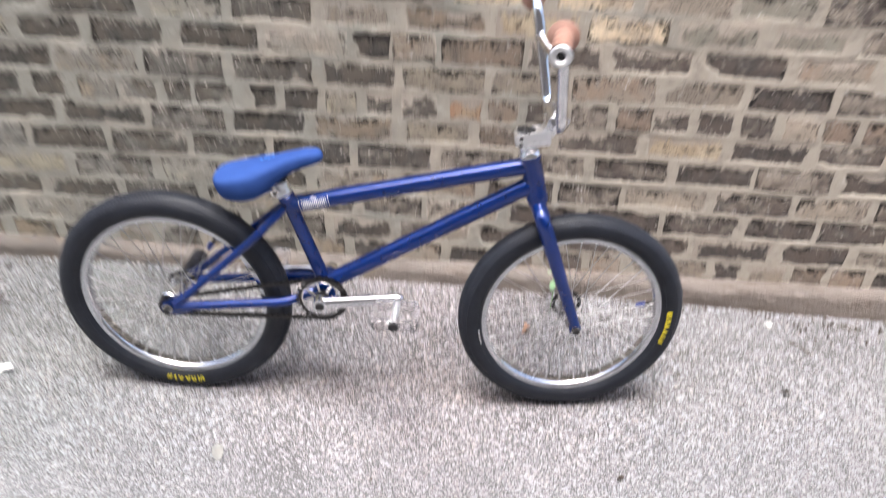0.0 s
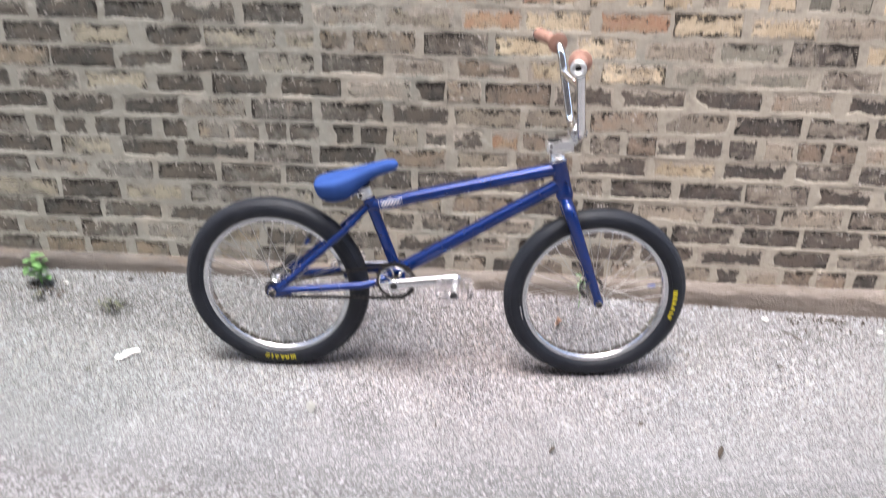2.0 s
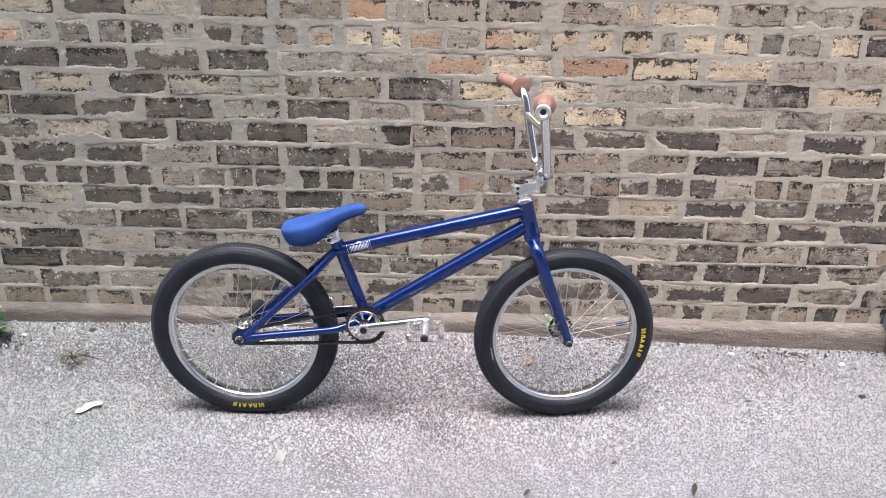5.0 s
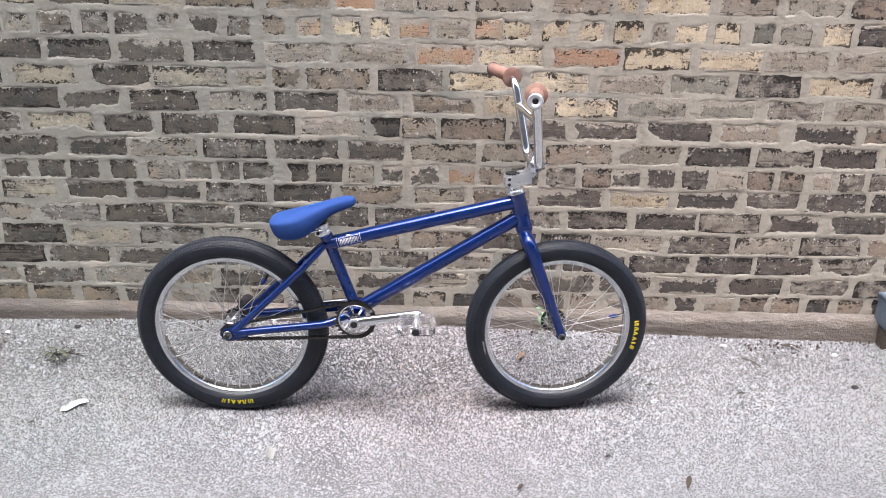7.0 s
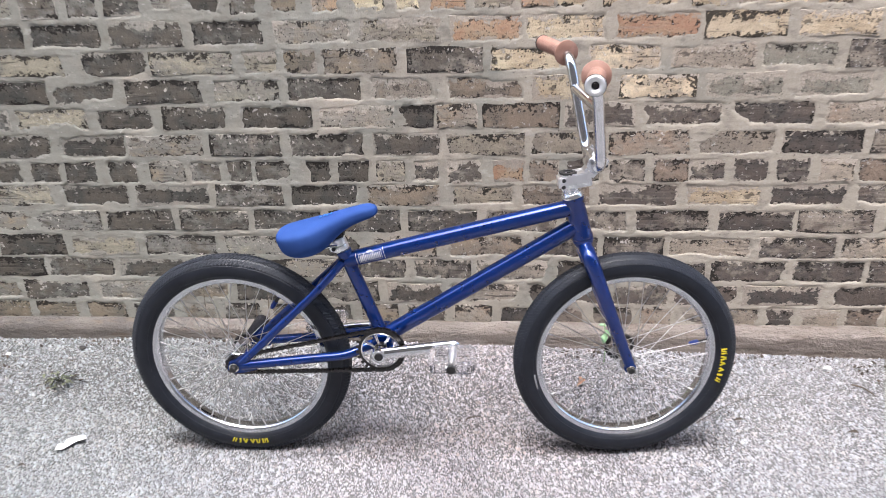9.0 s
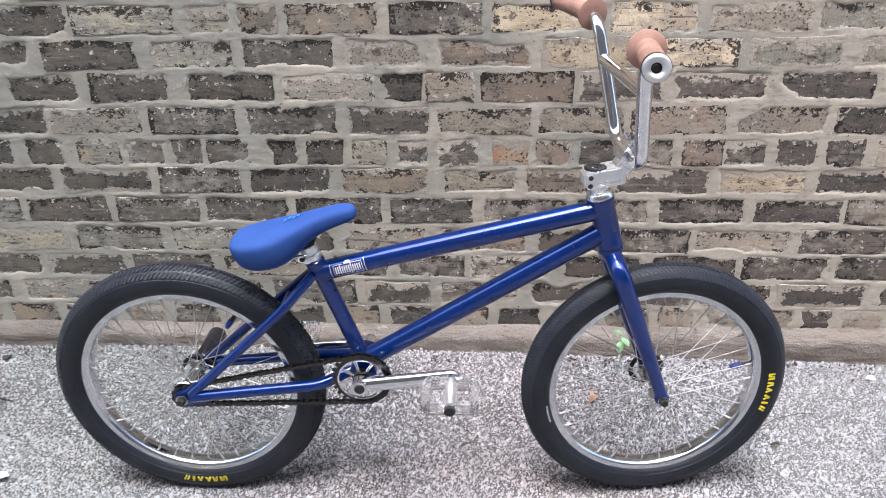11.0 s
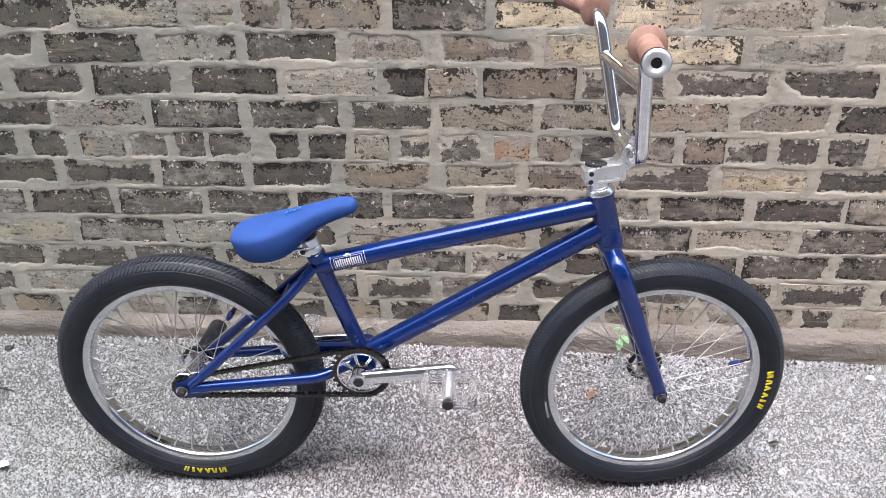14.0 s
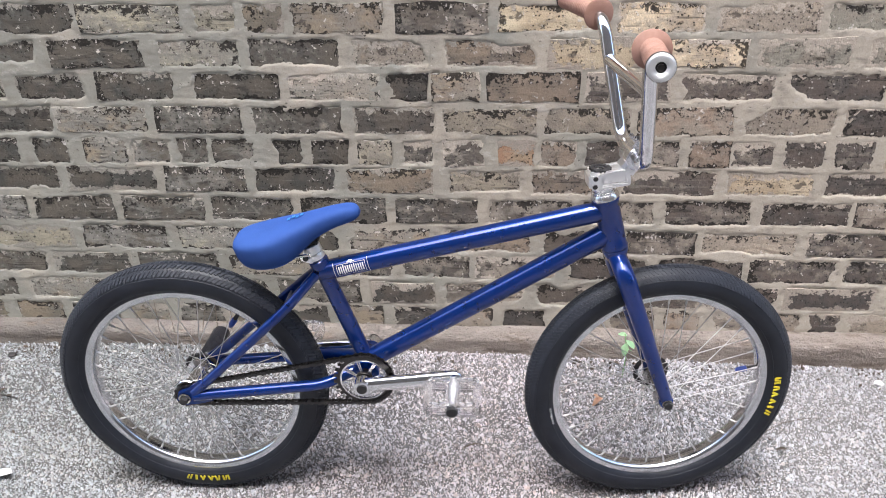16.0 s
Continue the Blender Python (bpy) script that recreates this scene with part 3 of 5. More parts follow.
def build_mortar(parent):
    """The joints: a rough sheet that stands proud between the bricks and breaks off raggedly over their faces."""
    step = 0.0033
    xs, zs = np.arange(-1.80, 1.86, step), np.arange(0.085, 1.22, step)
    X, Z = np.meshgrid(xs, zs)
    inside = np.full(X.shape, -1.0)
    for left, wide, z, kind_key, seed in LAID:
        rnd = random.Random(seed)
        i0, i1 = np.searchsorted(xs, (left - 0.02, left + wide + 0.02))
        j0, j1 = np.searchsorted(zs, (z - 0.05, z + 0.05))
        if i1 <= i0 or j1 <= j0:
            continue
        x, y = X[j0:j1, i0:i1], Z[j0:j1, i0:i1]
        lean = rnd.uniform(-0.10, 0.10)
        u = x - left - wide / 2 - lean * (y - z)
        d = np.minimum(wide / 2 - np.abs(u), 0.0305 - np.abs(y - z - 0.02 * rnd.uniform(-1, 1) * u))
        cover = rnd.uniform(-0.001, 0.0035) + {"d": 0.0, "b": 0.0015, "t": 0.003, "y": 0.002, "o": 0.0015, "g": 0.003}[kind_key]
        inside[j0:j1, i0:i1] = np.maximum(inside[j0:j1, i0:i1], d - cover)
    rag = 0.0026 * soft_noise(X * 26, Z * 50, 11) + 0.0034 * soft_noise(X * 75, Z * 110, 12) + 0.0024 * soft_noise(X * 190, Z * 240, 13)
    smear = 0.030 * np.clip(soft_noise(X * 13, Z * 21, 31) - 0.42, 0, 1)
    t = np.clip((inside + rag - smear + 0.0025) / 0.0105, 0, 1)
    # struck joint: the lower edge of each bed stands proud over the brick below
    above = np.full(zs.shape, 1.0)
    for z in COURSES:
        v = zs - (z + 0.0290)
        above = np.where((v > -0.006) & (v < 0.016), np.maximum(v, 0.0), above)
    lip = np.exp(-above / 0.0045)[:, None] * np.clip(0.75 + 0.45 * soft_noise(X * 16, Z * 40, 41) + 0.35 * soft_noise(X * 60, Z * 60, 42), 0, 1.6)
    face = -0.0009 - 0.0003 * lip - 0.0004 * soft_noise(X * 9, Z * 34, 21) - 0.0003 * soft_noise(X * 40, Z * 90, 22) - 0.0004 * soft_noise(X * 130, Z * 180, 23)
    Y = face * (1 - t) + 0.0032 * t
    nz, nx = X.shape
    co = np.stack([X, Y, Z], -1).reshape(-1, 3)
    ids = np.arange(nx * nz).reshape(nz, nx)
    quads = np.stack([ids[:-1, :-1], ids[:-1, 1:], ids[1:, 1:], ids[1:, :-1]], -1).reshape(-1, 4)
    me = bpy.data.meshes.new("mortar")
    me.vertices.add(len(co))
    me.vertices.foreach_set("co", co.reshape(-1))
    me.loops.add(quads.size)
    me.loops.foreach_set("vertex_index", quads.reshape(-1).astype(np.int32))
    me.polygons.add(len(quads))
    me.polygons.foreach_set("loop_start", np.arange(0, quads.size, 4, dtype=np.int32))
    me.polygons.foreach_set("use_smooth", np.ones(len(quads), dtype=bool))
    me.update(calc_edges=True)
    me.materials.append(MORTAR)
    ob = new("mortar", me)
    ob.parent = parent
    return tagged(ob, "grey-beige smeared lime mortar in ragged joints")


def brick_mesh(name, w, h, seed):
    """One ragged brick face: an uneven outline, a chamfer and a slightly hollow front."""
    rnd = random.Random(seed)
    nx, nz = (6, 2) if w > 0.12 else (4, 2)
    out = []
    for k in range(nx):
        out.append((-w / 2 + w * k / nx, -h / 2))
    for k in range(nz):
        out.append((w / 2, -h / 2 + h * k / nz))
    for k in range(nx):
        out.append((w / 2 - w * k / nx, h / 2))
    for k in range(nz):
        out.append((-w / 2, h / 2 - h * k / nz))
    bm = bmesh.new()
    back, front = [], []
    for x, z in out:
        jx, jz = rnd.uniform(-0.003, 0.003), rnd.uniform(-0.0042, 0.0032)
        back.append(bm.verts.new((x * 1.05 + jx, 0.011, z * 1.14 + jz)))
        front.append(bm.verts.new((x * 1.02 + jx, 0.0008 - rnd.uniform(0, 0.0014), z * 1.04 + jz)))
    n = len(out)
    mid = bm.verts.new((rnd.uniform(-0.02, 0.02), -0.0003 - rnd.uniform(0, 0.0009), rnd.uniform(-0.008, 0.008)))
    for k in range(n):
        bm.faces.new((back[k], back[(k + 1) % n], front[(k + 1) % n], front[k]))
        bm.faces.new((front[k], front[(k + 1) % n], mid))
    bmesh.ops.recalc_face_normals(bm, faces=bm.faces)
    me = bpy.data.meshes.new(name)
    bm.to_mesh(me)
    bm.free()
    return me


BRICKS = {}
for kind_key in BRICK:
    for shape, wide in (("s", 0.192), ("h", 0.084)):
        BRICKS[kind_key, shape] = [brick_mesh("brick", wide, 0.057, hash_seed) for hash_seed in range(100 + 7 * ord(kind_key), 100 + 7 * ord(kind_key) + 6)]
        for me in BRICKS[kind_key, shape]:
            me.materials.append(BRICK[kind_key])


def lay(parent, row, text):
    """One course of bricks: left end in mm, length in mm and kind; both ends run on with plain ones."""
    rnd = random.Random(row)
    z = COURSES[row]
    items = []
    for word in text.split():
        a, b = word.split(":")
        items.append((int(a) / 1000, int(b[:-1]) / 1000, b[-1]))
    short = row in (1, 7, 13)
    while items[0][0] > -1.75:
        w = 0.085 if short else 0.192
        items.insert(0, (items[0][0] - w - 0.022, w, "d"))
    while items[-1][0] + items[-1][1] < 1.8:
        w = 0.085 if short else 0.192
        items.append((items[-1][0] + items[-1][1] + 0.022, w, rnd.choice("dbt" if row < 5 else "ddb")))
    for left, wide, kind_key in items:
        shape = "s" if wide > 0.13 else "h"
        LAID.append((left, wide, z, kind_key, rnd.randrange(1000)))
        ob = new("brick", rnd.choice(BRICKS[kind_key, shape]))
        ob.parent = parent
        ob.location = (left + wide / 2, -rnd.uniform(-0.001, 0.002), z)
        ob.rotation_euler = (rnd.uniform(-0.008, 0.008), rnd.uniform(-0.012, 0.012), rnd.uniform(-0.012, 0.012))
        ob.scale = (wide / (0.192 if shape == "s" else 0.084), 1, rnd.uniform(0.93, 1.06))


def build_footing():
    """The rough cement foot of the wall."""
    bm = bmesh.new()
    prof = [(0.0, 0.128), (-0.010, 0.125), (-0.022, 0.119), (-0.032, 0.112), (-0.037, 0.106), (-0.039, 0.098), (-0.040, 0.085), (-0.041, 0.072), (-0.042, 0.058), (-0.044, 0.03), (-0.048, -0.03)]
    rows = []
    for i in range(401):
        x = -2.1 + 4.2 * i / 400
        row = []
        for k, (y, z) in enumerate(prof):
            d = 0.006 * noise.noise((x * 5, z * 9, 3)) + 0.004 * noise.noise((x * 24, z * 40, 7)) + 0.002 * noise.noise((x * 70, z * 80, 9))
            row.append(bm.verts.new((x, y - d + 0.003, z + 0.006 * noise.noise((x * 7, k * 0.3, 11)))))
        rows.append(row)
    for a, b in zip(rows, rows[1:]):
        for k in range(len(prof) - 1):
            bm.faces.new((a[k], a[k + 1], b[k + 1], b[k]))
    for end in (rows[0], rows[-1]):
        tail = bm.verts.new((end[0].co.x, 0.02, -0.03))
        bm.faces.new([*end, tail])
    return tagged(part("wall_footing", bm, FOOTING), "rough grey-brown cement foot along the wall base", "wall base", kind="structure")


build_footing()
# unseen wall added opposite to narrow the sky strip and bounce light
bm = bmesh.new()
block(bm, (0, -5.6, 4.15), (40, 0.3, 8.9))
tagged(part("wall_south", bm, FARWALL, smooth=False), "added unseen pale brick wall that narrows the sky and bounces light", "wall", kind="structure")

# ---- bicycle ----
BASE = Vector((-0.446, -0.41, 0.0))
REAR, FRONT, BB = Vector((0.004, 0, 0.256)), Vector((0.896, 0, 0.267)), Vector((0.3475, 0, 0.306))
HEAD_LOW, HEAD_TOP = Vector((0.789, 0, 0.560)), Vector((0.765, 0, 0.652))
STEER = (HEAD_TOP - HEAD_LOW).normalized()
TURNED = Matrix.Translation(HEAD_LOW) @ Matrix.Rotation(radians(6.0), 4, STEER) @ Matrix.Translation(-HEAD_LOW)

bike = new("bmx_bicycle")
bike.location = BASE
tagged(bike, "blue freestyle bicycle with chrome bars standing on gravel by brick wall", "bicycle")


def wheel(center, m, valve_turn, mark_turn, hub_r, rear, size=1.0):
    """Rim with tyre, tread, spokes, hub, valve and printed sidewall bars; m turns it with the steering."""
    bm = bmesh.new()
    lathe(bm, [(0.2125, -0.0172), (0.2125, -0.0145), (0.2035, -0.0135), (0.2015, 0.0), (0.2035, 0.0135), (0.2125, 0.0145), (0.2125, 0.0172), (0.2112, 0.0176), (0.2065, 0.0166), (0.2015, 0.0172), (0.1990, 0.0160), (0.1962, 0.0108), (0.1950, 0.0085), (0.1946, 0.0), (0.1950, -0.0085), (0.1962, -0.0108), (0.1990, -0.0160), (0.2015, -0.0172), (0.2065, -0.0166), (0.2112, -0.0176)], 96)
    rim = part("wheel", bm, RIM, bike, "silver spoked wheel with black tyre")
    rim.matrix_local = m @ Matrix.Translation(center) @ Matrix.Scale(size, 4)
    r0, rt = 0.2330, 0.0295
    bm = bmesh.new()
    prof = []
    for k in range(29):
        a = radians(-148 + 296 * k / 28)
        fat = rt * (1.0 if abs(a) > 0.9 else 1.0 - 0.03 * (1 - abs(a) / 0.9))
        prof.append((r0 + fat * math.cos(a), fat * math.sin(a) * 0.97))
    lathe(bm, prof, 120, close=False)
    part("tyre", bm, TYRE, rim, "black rubber tyre")
    bm = bmesh.new()
    # rear: deep slanted blocks between running grooves; front: worn nearly smooth
    count, rise, long = (188, 0.0010, 0.0032) if rear else (205, 0.0004, 0.0032)
    rows = ((-47, -0.62, 0.0150), (-17, -0.5, 0.0120), (17, 0.5, 0.0120), (47, 0.62, 0.0150)) if rear else ((-54, 0.62, 0.0125), (-29, 0.62, 0.0125), (-8, 0.3, 0.0065), (8, -0.3, 0.0065), (29, -0.62, 0.0125), (54, -0.62, 0.0125))
    for k in range(count):
        for row, (ang, slant, wide) in enumerate(rows):
            a = 2 * math.pi * (k + 0.37 * row) / count
            b = radians(ang)
            rr = r0 + (rt - 0.0003) * math.cos(b)
            spot = Vector((0, rt * math.sin(b) * 0.97, 0))
            t = Matrix.Rotation(-a, 4, "Y") @ Matrix.Translation(Vector((rr, 0, 0)) + spot) @ Matrix.Rotation(b, 4, "Z") @ Matrix.Rotation(slant, 4, "X")
            q = [bm.verts.new(t @ Vector(v)) for v in ((-0.001, -wide / 2, -long), (-0.001, wide / 2, -long), (-0.001, wide / 2, long), (-0.001, -wide / 2, long), (rise, -wide * 0.47, -long * 0.86), (rise, wide * 0.47, -long * 0.86), (rise, wide * 0.47, long * 0.86), (rise, -wide * 0.47, long * 0.86))]
            for f in ((4, 5, 6, 7), (0, 1, 5, 4), (1, 2, 6, 5), (2, 3, 7, 6), (3, 0, 4, 7)):
                bm.faces.new([q[i] for i in f])
    part("tread", bm, TREAD if rear else WORN, rim, "slanted tread blocks" if rear else "smooth worn tread blocks", smooth=False)
    # moulded ribs on both sidewalls
    for side in (-1, 1):
        for deg in (66, 118):
            b = radians(deg)
            rr, yy = r0 + (rt + 0.0001) * math.cos(b), side * (rt + 0.0001) * math.sin(b) * 0.97
            bm = lathe(bmesh.new(), [(rr - 0.0009, yy - side * 0.0006), (rr, yy + side * 0.0006), (rr + 0.0009, yy - side * 0.0006)], 96)
            part("sidewall_rib", bm, TREAD, rim)
    # sidewall print as plain bars
    bm = bmesh.new()
    for spot, wide, lean in ((-0.047, 0.0036, 0.0), (-0.0415, 0.0028, 0.25), (-0.036, 0.0036, 0.0), (-0.0265, 0.0036, 0.22), (-0.0205, 0.0036, -0.22), (-0.0110, 0.0046, 0.42), (-0.0070, 0.0030, -0.42), (0.0060, 0.0046, 0.42), (0.0100, 0.0030, -0.42), (0.0215, 0.0046, 0.0), (0.0325, 0.0036, 0.3), (0.0385, 0.0036, 0.3)):
        a = mark_turn - spot / 0.228
        t = Matrix.Rotation(-a, 4, "Y") @ Matrix.Translation((0.2265, -rt * 0.970, 0)) @ Matrix.Rotation(lean, 4, "Y") @ Matrix.Rotation(radians(5), 4, "Z")
        block(bm, (0, 0, 0), (0.0132, 0.0022, wide), t, 0.0004)
    part("sidewall_print", bm, YELLOW, rim, "yellow bars printed on the sidewall")
    if not rear:
        bm = bmesh.new()
        for k in range(7):
            t = Matrix.Rotation(-(radians(188) + 0.027 * k), 4, "Y") @ Matrix.Translation((0.2175, -rt * 0.905, 0)) @ Matrix.Rotation(radians(-26), 4, "Z")
            block(bm, (0, 0, 0), (0.0050, 0.0014, 0.0036), t)
        part("sidewall_mark", bm, RIM, rim, "small pale grey bars moulded on the sidewall")
    # hub and spokes
    bm = bmesh.new()
    half = 0.034 if rear else 0.036
    lathe(bm, [(0.0, -half - 0.006), (hub_r * 0.55, -half - 0.006), (hub_r * 0.6, -half - 0.003), (hub_r, -half), (hub_r, -half + 0.004), (hub_r * 0.62, -half + 0.008), (hub_r * 0.55, 0), (hub_r * 0.62, half - 0.008), (hub_r, half - 0.004), (hub_r, half), (hub_r * 0.6, half + 0.003), (hub_r * 0.55, half + 0.006), (0.0, half + 0.006)], 36, close=False)
    part("hub", bm, CHROME if rear else DARKSTEEL, rim, "polished chrome hub" if rear else "dark steel hub")
    bm = add_rod(bmesh.new(), (0, -0.066, 0), (0, 0.066, 0), 0.007)
    part("axle", bm, BLACK, rim, "black steel axle")
    for side in (-1, 1):
        for sense in (-1, 1):
            off = sense * 1.15
            bm = bmesh.new()
            a = Vector((hub_r * 0.92 * math.cos(off), side * (half - 0.001), hub_r * 0.92 * math.sin(off)))
            b = Vector((0.196, side * 0.003, 0))
            tube(bm, [a, a.lerp(b, 0.5), b], 0.00092, 5)
            d = (b - a).normalized()
            tube(bm, [b - d * 0.013, b - d * 0.010, b + d * 0.003], [0.0012, 0.0021, 0.0021], 6)
            first = part("spoke", bm, SPOKE, rim, "thin steel spoke")
            for k in range(9):
                ob = first if k == 0 else new("spoke", first.data)
                ob.parent = rim
                ob.rotation_euler = (0, -(2 * math.pi * k / 9 + (0.17 if sense > 0 else 0) + (0.35 if side > 0 else 0)), 0)
    bm = bmesh.new()
    t = Matrix.Rotation(-valve_turn, 4, "Y")
    add_rod(bm, t @ Vector((0.198, 0, 0)), t @ Vector((0.168, 0, 0)), 0.0040)
    part("valve_stem", bm, BLACK, rim)
    bm = bmesh.new()
    tube(bm, [t @ Vector((q, 0, 0)) for q in (0.176, 0.175, 0.163, 0.157, 0.154)], [0.0046, 0.0058, 0.0058, 0.0044, 0.0026], 14)
    part("valve_cap", bm, BLUECAP, rim, "blue plastic valve cap")
    # hub guard on the far side
    bm = bmesh.new()
    lathe(bm, [(0.027, half + 0.008), (0.033, half + 0.007), (0.036, half + 0.010), (0.033, half + 0.013), (0.027, half + 0.012)], 36)
    part("hub_guard", bm, BLACK, rim, "round black plastic hub guard")
    return rim


wheel(REAR + Vector((-0.001, 0, -0.0045)), Matrix(), math.atan2(0.143, 0.097), radians(-91), 0.028, True)
wheel(FRONT, TURNED, math.atan2(0.030, 0.175), radians(-6), 0.0185, False, 0.962)


def frame_tubes():
    tt_a, tt_b = Vector((0.272, 0, 0.502)), Vector((0.768, 0, 0.628))
    dt_a, dt_b = BB + Vector((0.0, 0, 0.006)), Vector((0.782, 0, 0.590))
    st_top = Vector((0.271, 0, 0.522))
    part("top_tube", rod(tt_a, tt_b, 0.0182, 24), PAINT, bike, "glossy blue steel tube")
    part("down_tube", rod(dt_a, dt_b, 0.0190, 24), PAINT, bike, "glossy blue steel tube")
    part("seat_tube", rod(BB, st_top, 0.0150, 24), PAINT, bike, "glossy blue steel tube")
    bm = tube(bmesh.new(), [HEAD_LOW, HEAD_LOW.lerp(HEAD_TOP, 0.04), HEAD_LOW.lerp(HEAD_TOP, 0.10), HEAD_LOW.lerp(HEAD_TOP, 0.9), HEAD_LOW.lerp(HEAD_TOP, 0.96), HEAD_TOP], [0.0225, 0.0235, 0.0215, 0.0215, 0.0235, 0.0225], 28)
    part("head_tube", bm, PAINT, bike, "glossy blue head tube")
    part("bottom_bracket_shell", rod(BB + Vector((0, -0.036, 0)), BB + Vector((0, 0.036, 0)), 0.0255, 28), PAINT, bike)
    for s in (-1, 1):
        drop = REAR + Vector((0.018, s * 0.056, 0.004))
        bm = tube(bmesh.new(), bend([drop, BB + Vector((-0.078, s * 0.050, -0.018)), BB + Vector((-0.034, s * 0.030, -0.004)), BB + Vector((-0.012, s * 0.022, 0))], 0.03), 0.0108, 14)
        part("chainstay", bm, PAINT, bike, "glossy blue chainstay")
        bm = tube(bmesh.new(), bend([drop + Vector((0, 0, 0.006)), Vector((0.212, s * 0.042, 0.445)), Vector((0.268, s * 0.012, 0.503))], 0.03), 0.0092, 14)
        part("seatstay", bm, PAINT, bike, "glossy blue seatstay")
        bm = bmesh.new()
        plate = bm.faces.new([bm.verts.new(REAR + Vector((x, s * 0.056 - 0.0035, z))) for x, z in ((-0.017, -0.006), (-0.011, 0.013), (0.008, 0.021), (0.032, 0.040), (0.045, 0.034), (0.036, 0.014), (0.052, 0.012), (0.054, -0.006), (0.020, -0.015), (-0.006, -0.017))])
        grown = bmesh.ops.extrude_face_region(bm, geom=[plate])["geom"]
        bmesh.ops.translate(bm, verts=[v for v in grown if isinstance(v, bmesh.types.BMVert)], vec=(0, 0.007, 0))
        bmesh.ops.bevel(bm, geom=[e for e in bm.edges], offset=0.0012, segments=2, affect="EDGES")
        part("dropout", bm, PAINT, bike, "blue welded dropout")
        bm = add_rod(bmesh.new(), REAR + Vector((0, s * 0.059, 0)), REAR + Vector((0, s * 0.064, 0)), 0.0120, 20)
        part("axle_washer", bm, DARKSTEEL, bike, "dark steel washer")
        bm = shift_bm(lathe(bmesh.new(), [(0.0090, 0.0), (0.0102, 0.0), (0.0106, 0.0012), (0.0102, 0.0024), (0.0090, 0.0024)], 28), Matrix.Translation(REAR + Vector((0, s * 0.0652, 0))))
        part("spring_washer", bm, CHROME, bike, "bright ring washer")
        bm = add_rod(bmesh.new(), REAR + Vector((0, s * 0.063, 0)), REAR + Vector((0, s * 0.073, 0)), 0.0080, 6)
        part("axle_nut", bm, BLACK, bike, "black axle nut")
    bm = shift_bm(lathe(bmesh.new(), [(0.0215, -0.002), (0.0270, -0.002), (0.0282, 0.0), (0.0270, 0.002), (0.0215, 0.002)], 36), Matrix.Translation(REAR + Vector((0, -0.0425, 0))))
    part("hub_guard_ring", bm, CHROME, bike, "chrome guard ring behind the rear cog")
    c = Vector((0.145, 0, 0.375)).lerp(Vector((0.27, 0, 0.50)), 0.50)
    part("stay_bridge", rod(c + Vector((0, -0.040, 0)), c + Vector((0, 0.040, 0)), 0.006), PAINT, bike)
    # seat clamp and post
    d = (st_top - BB).normalized()
    part("seat_clamp", rod(st_top - d * 0.012, st_top + d * 0.005, 0.0178, 24), PAINT, bike, "blue seat clamp collar")
    part("seat_post", rod(st_top, st_top + d * 0.030, 0.0127, 20), CHROME, bike, "short chrome seat post")
    bm = tube(bmesh.new(), [st_top + d * q for q in (0.0200, 0.0210, 0.0345, 0.0360)], [0.0145, 0.0158, 0.0158, 0.0145], 28)
    part("seat_post_head", bm, CAST, bike, "silver clamp under the saddle")
    bm = block(bmesh.new(), st_top + d * 0.044 + Vector((0.004, 0, 0)), (0.030, 0.026, 0.014), Matrix.Rotation(radians(-17), 4, "Y"), 0.004)
    part("saddle_mount", bm, BLACK, bike, "dark mount under the saddle")
    q = st_top + Vector((-0.020, 0, 0.012))
    part("clamp_bolt", add_rod(bmesh.new(), q + Vector((0, -0.017, 0)), q + Vector((0, 0.017, 0)), 0.0048, 12), BLACK, bike, "dark bolt through the clamp ears")
    for y in (-0.010, 0.010):
        bm = block(bmesh.new(), st_top + Vector((-0.017, y, 0.009)), (0.026, 0.008, 0.013), Matrix.Rotation(radians(18), 4, "Y"), 0.003)
        part("clamp_ear", bm, CAST, bike, "silver clamp ear")
    bm = tube(bmesh.new(), bend([st_top + Vector((-0.010, -0.019, 0.022)), st_top + Vector((-0.026, -0.022, 0.022)), st_top + Vector((-0.046, -0.020, 0.014))], 0.02, 4), 0.0028, 10)
    part("clamp_lever", bm, CHROME, bike, "small chrome clamp lever")
    bm = lathe(bmesh.new(), [(0.0127, 0.008), (0.0150, 0.008), (0.0156, 0.010), (0.0156, 0.017), (0.0150, 0.019), (0.0127, 0.019)], 28)
    part("post_collar", shift_bm(bm, Matrix.Translation(st_top) @ d.to_track_quat("Y", "Z").to_matrix().to_4x4()), CAST, bike, "silver collar on the seat post")
    # decal on the top tube as a plain outlined box with bars
    u = (tt_b - tt_a).normalized()
    w = u.cross(Vector((0, 1, 0))).normalized()
    if w.z < 0:
        w = -w

    def on_tube(s, a):
        return tt_a + u * s + Vector((0, -0.01835 * math.cos(a), 0)) + w * (0.01835 * math.sin(a))

    bm = bmesh.new()

    def patch(s0, s1, a0, a1):
        n = 5
        vs = [[bm.verts.new(on_tube(s + 0.010, a0 + (a1 - a0) * i / n) + (on_tube(s + 0.010, a0 + (a1 - a0) * i / n) - (tt_a + u * (s + 0.010))) * 0.02) for i in range(n + 1)] for s in (s0, s1)]
        for i in range(n):
            bm.faces.new((vs[0][i], vs[0][i + 1], vs[1][i + 1], vs[1][i]))

    lo, hi = radians(-28), radians(38)
    patch(0.020, 0.0209, lo - 0.2, hi + 0.25), patch(0.083, 0.0839, lo - 0.2, hi + 0.25)
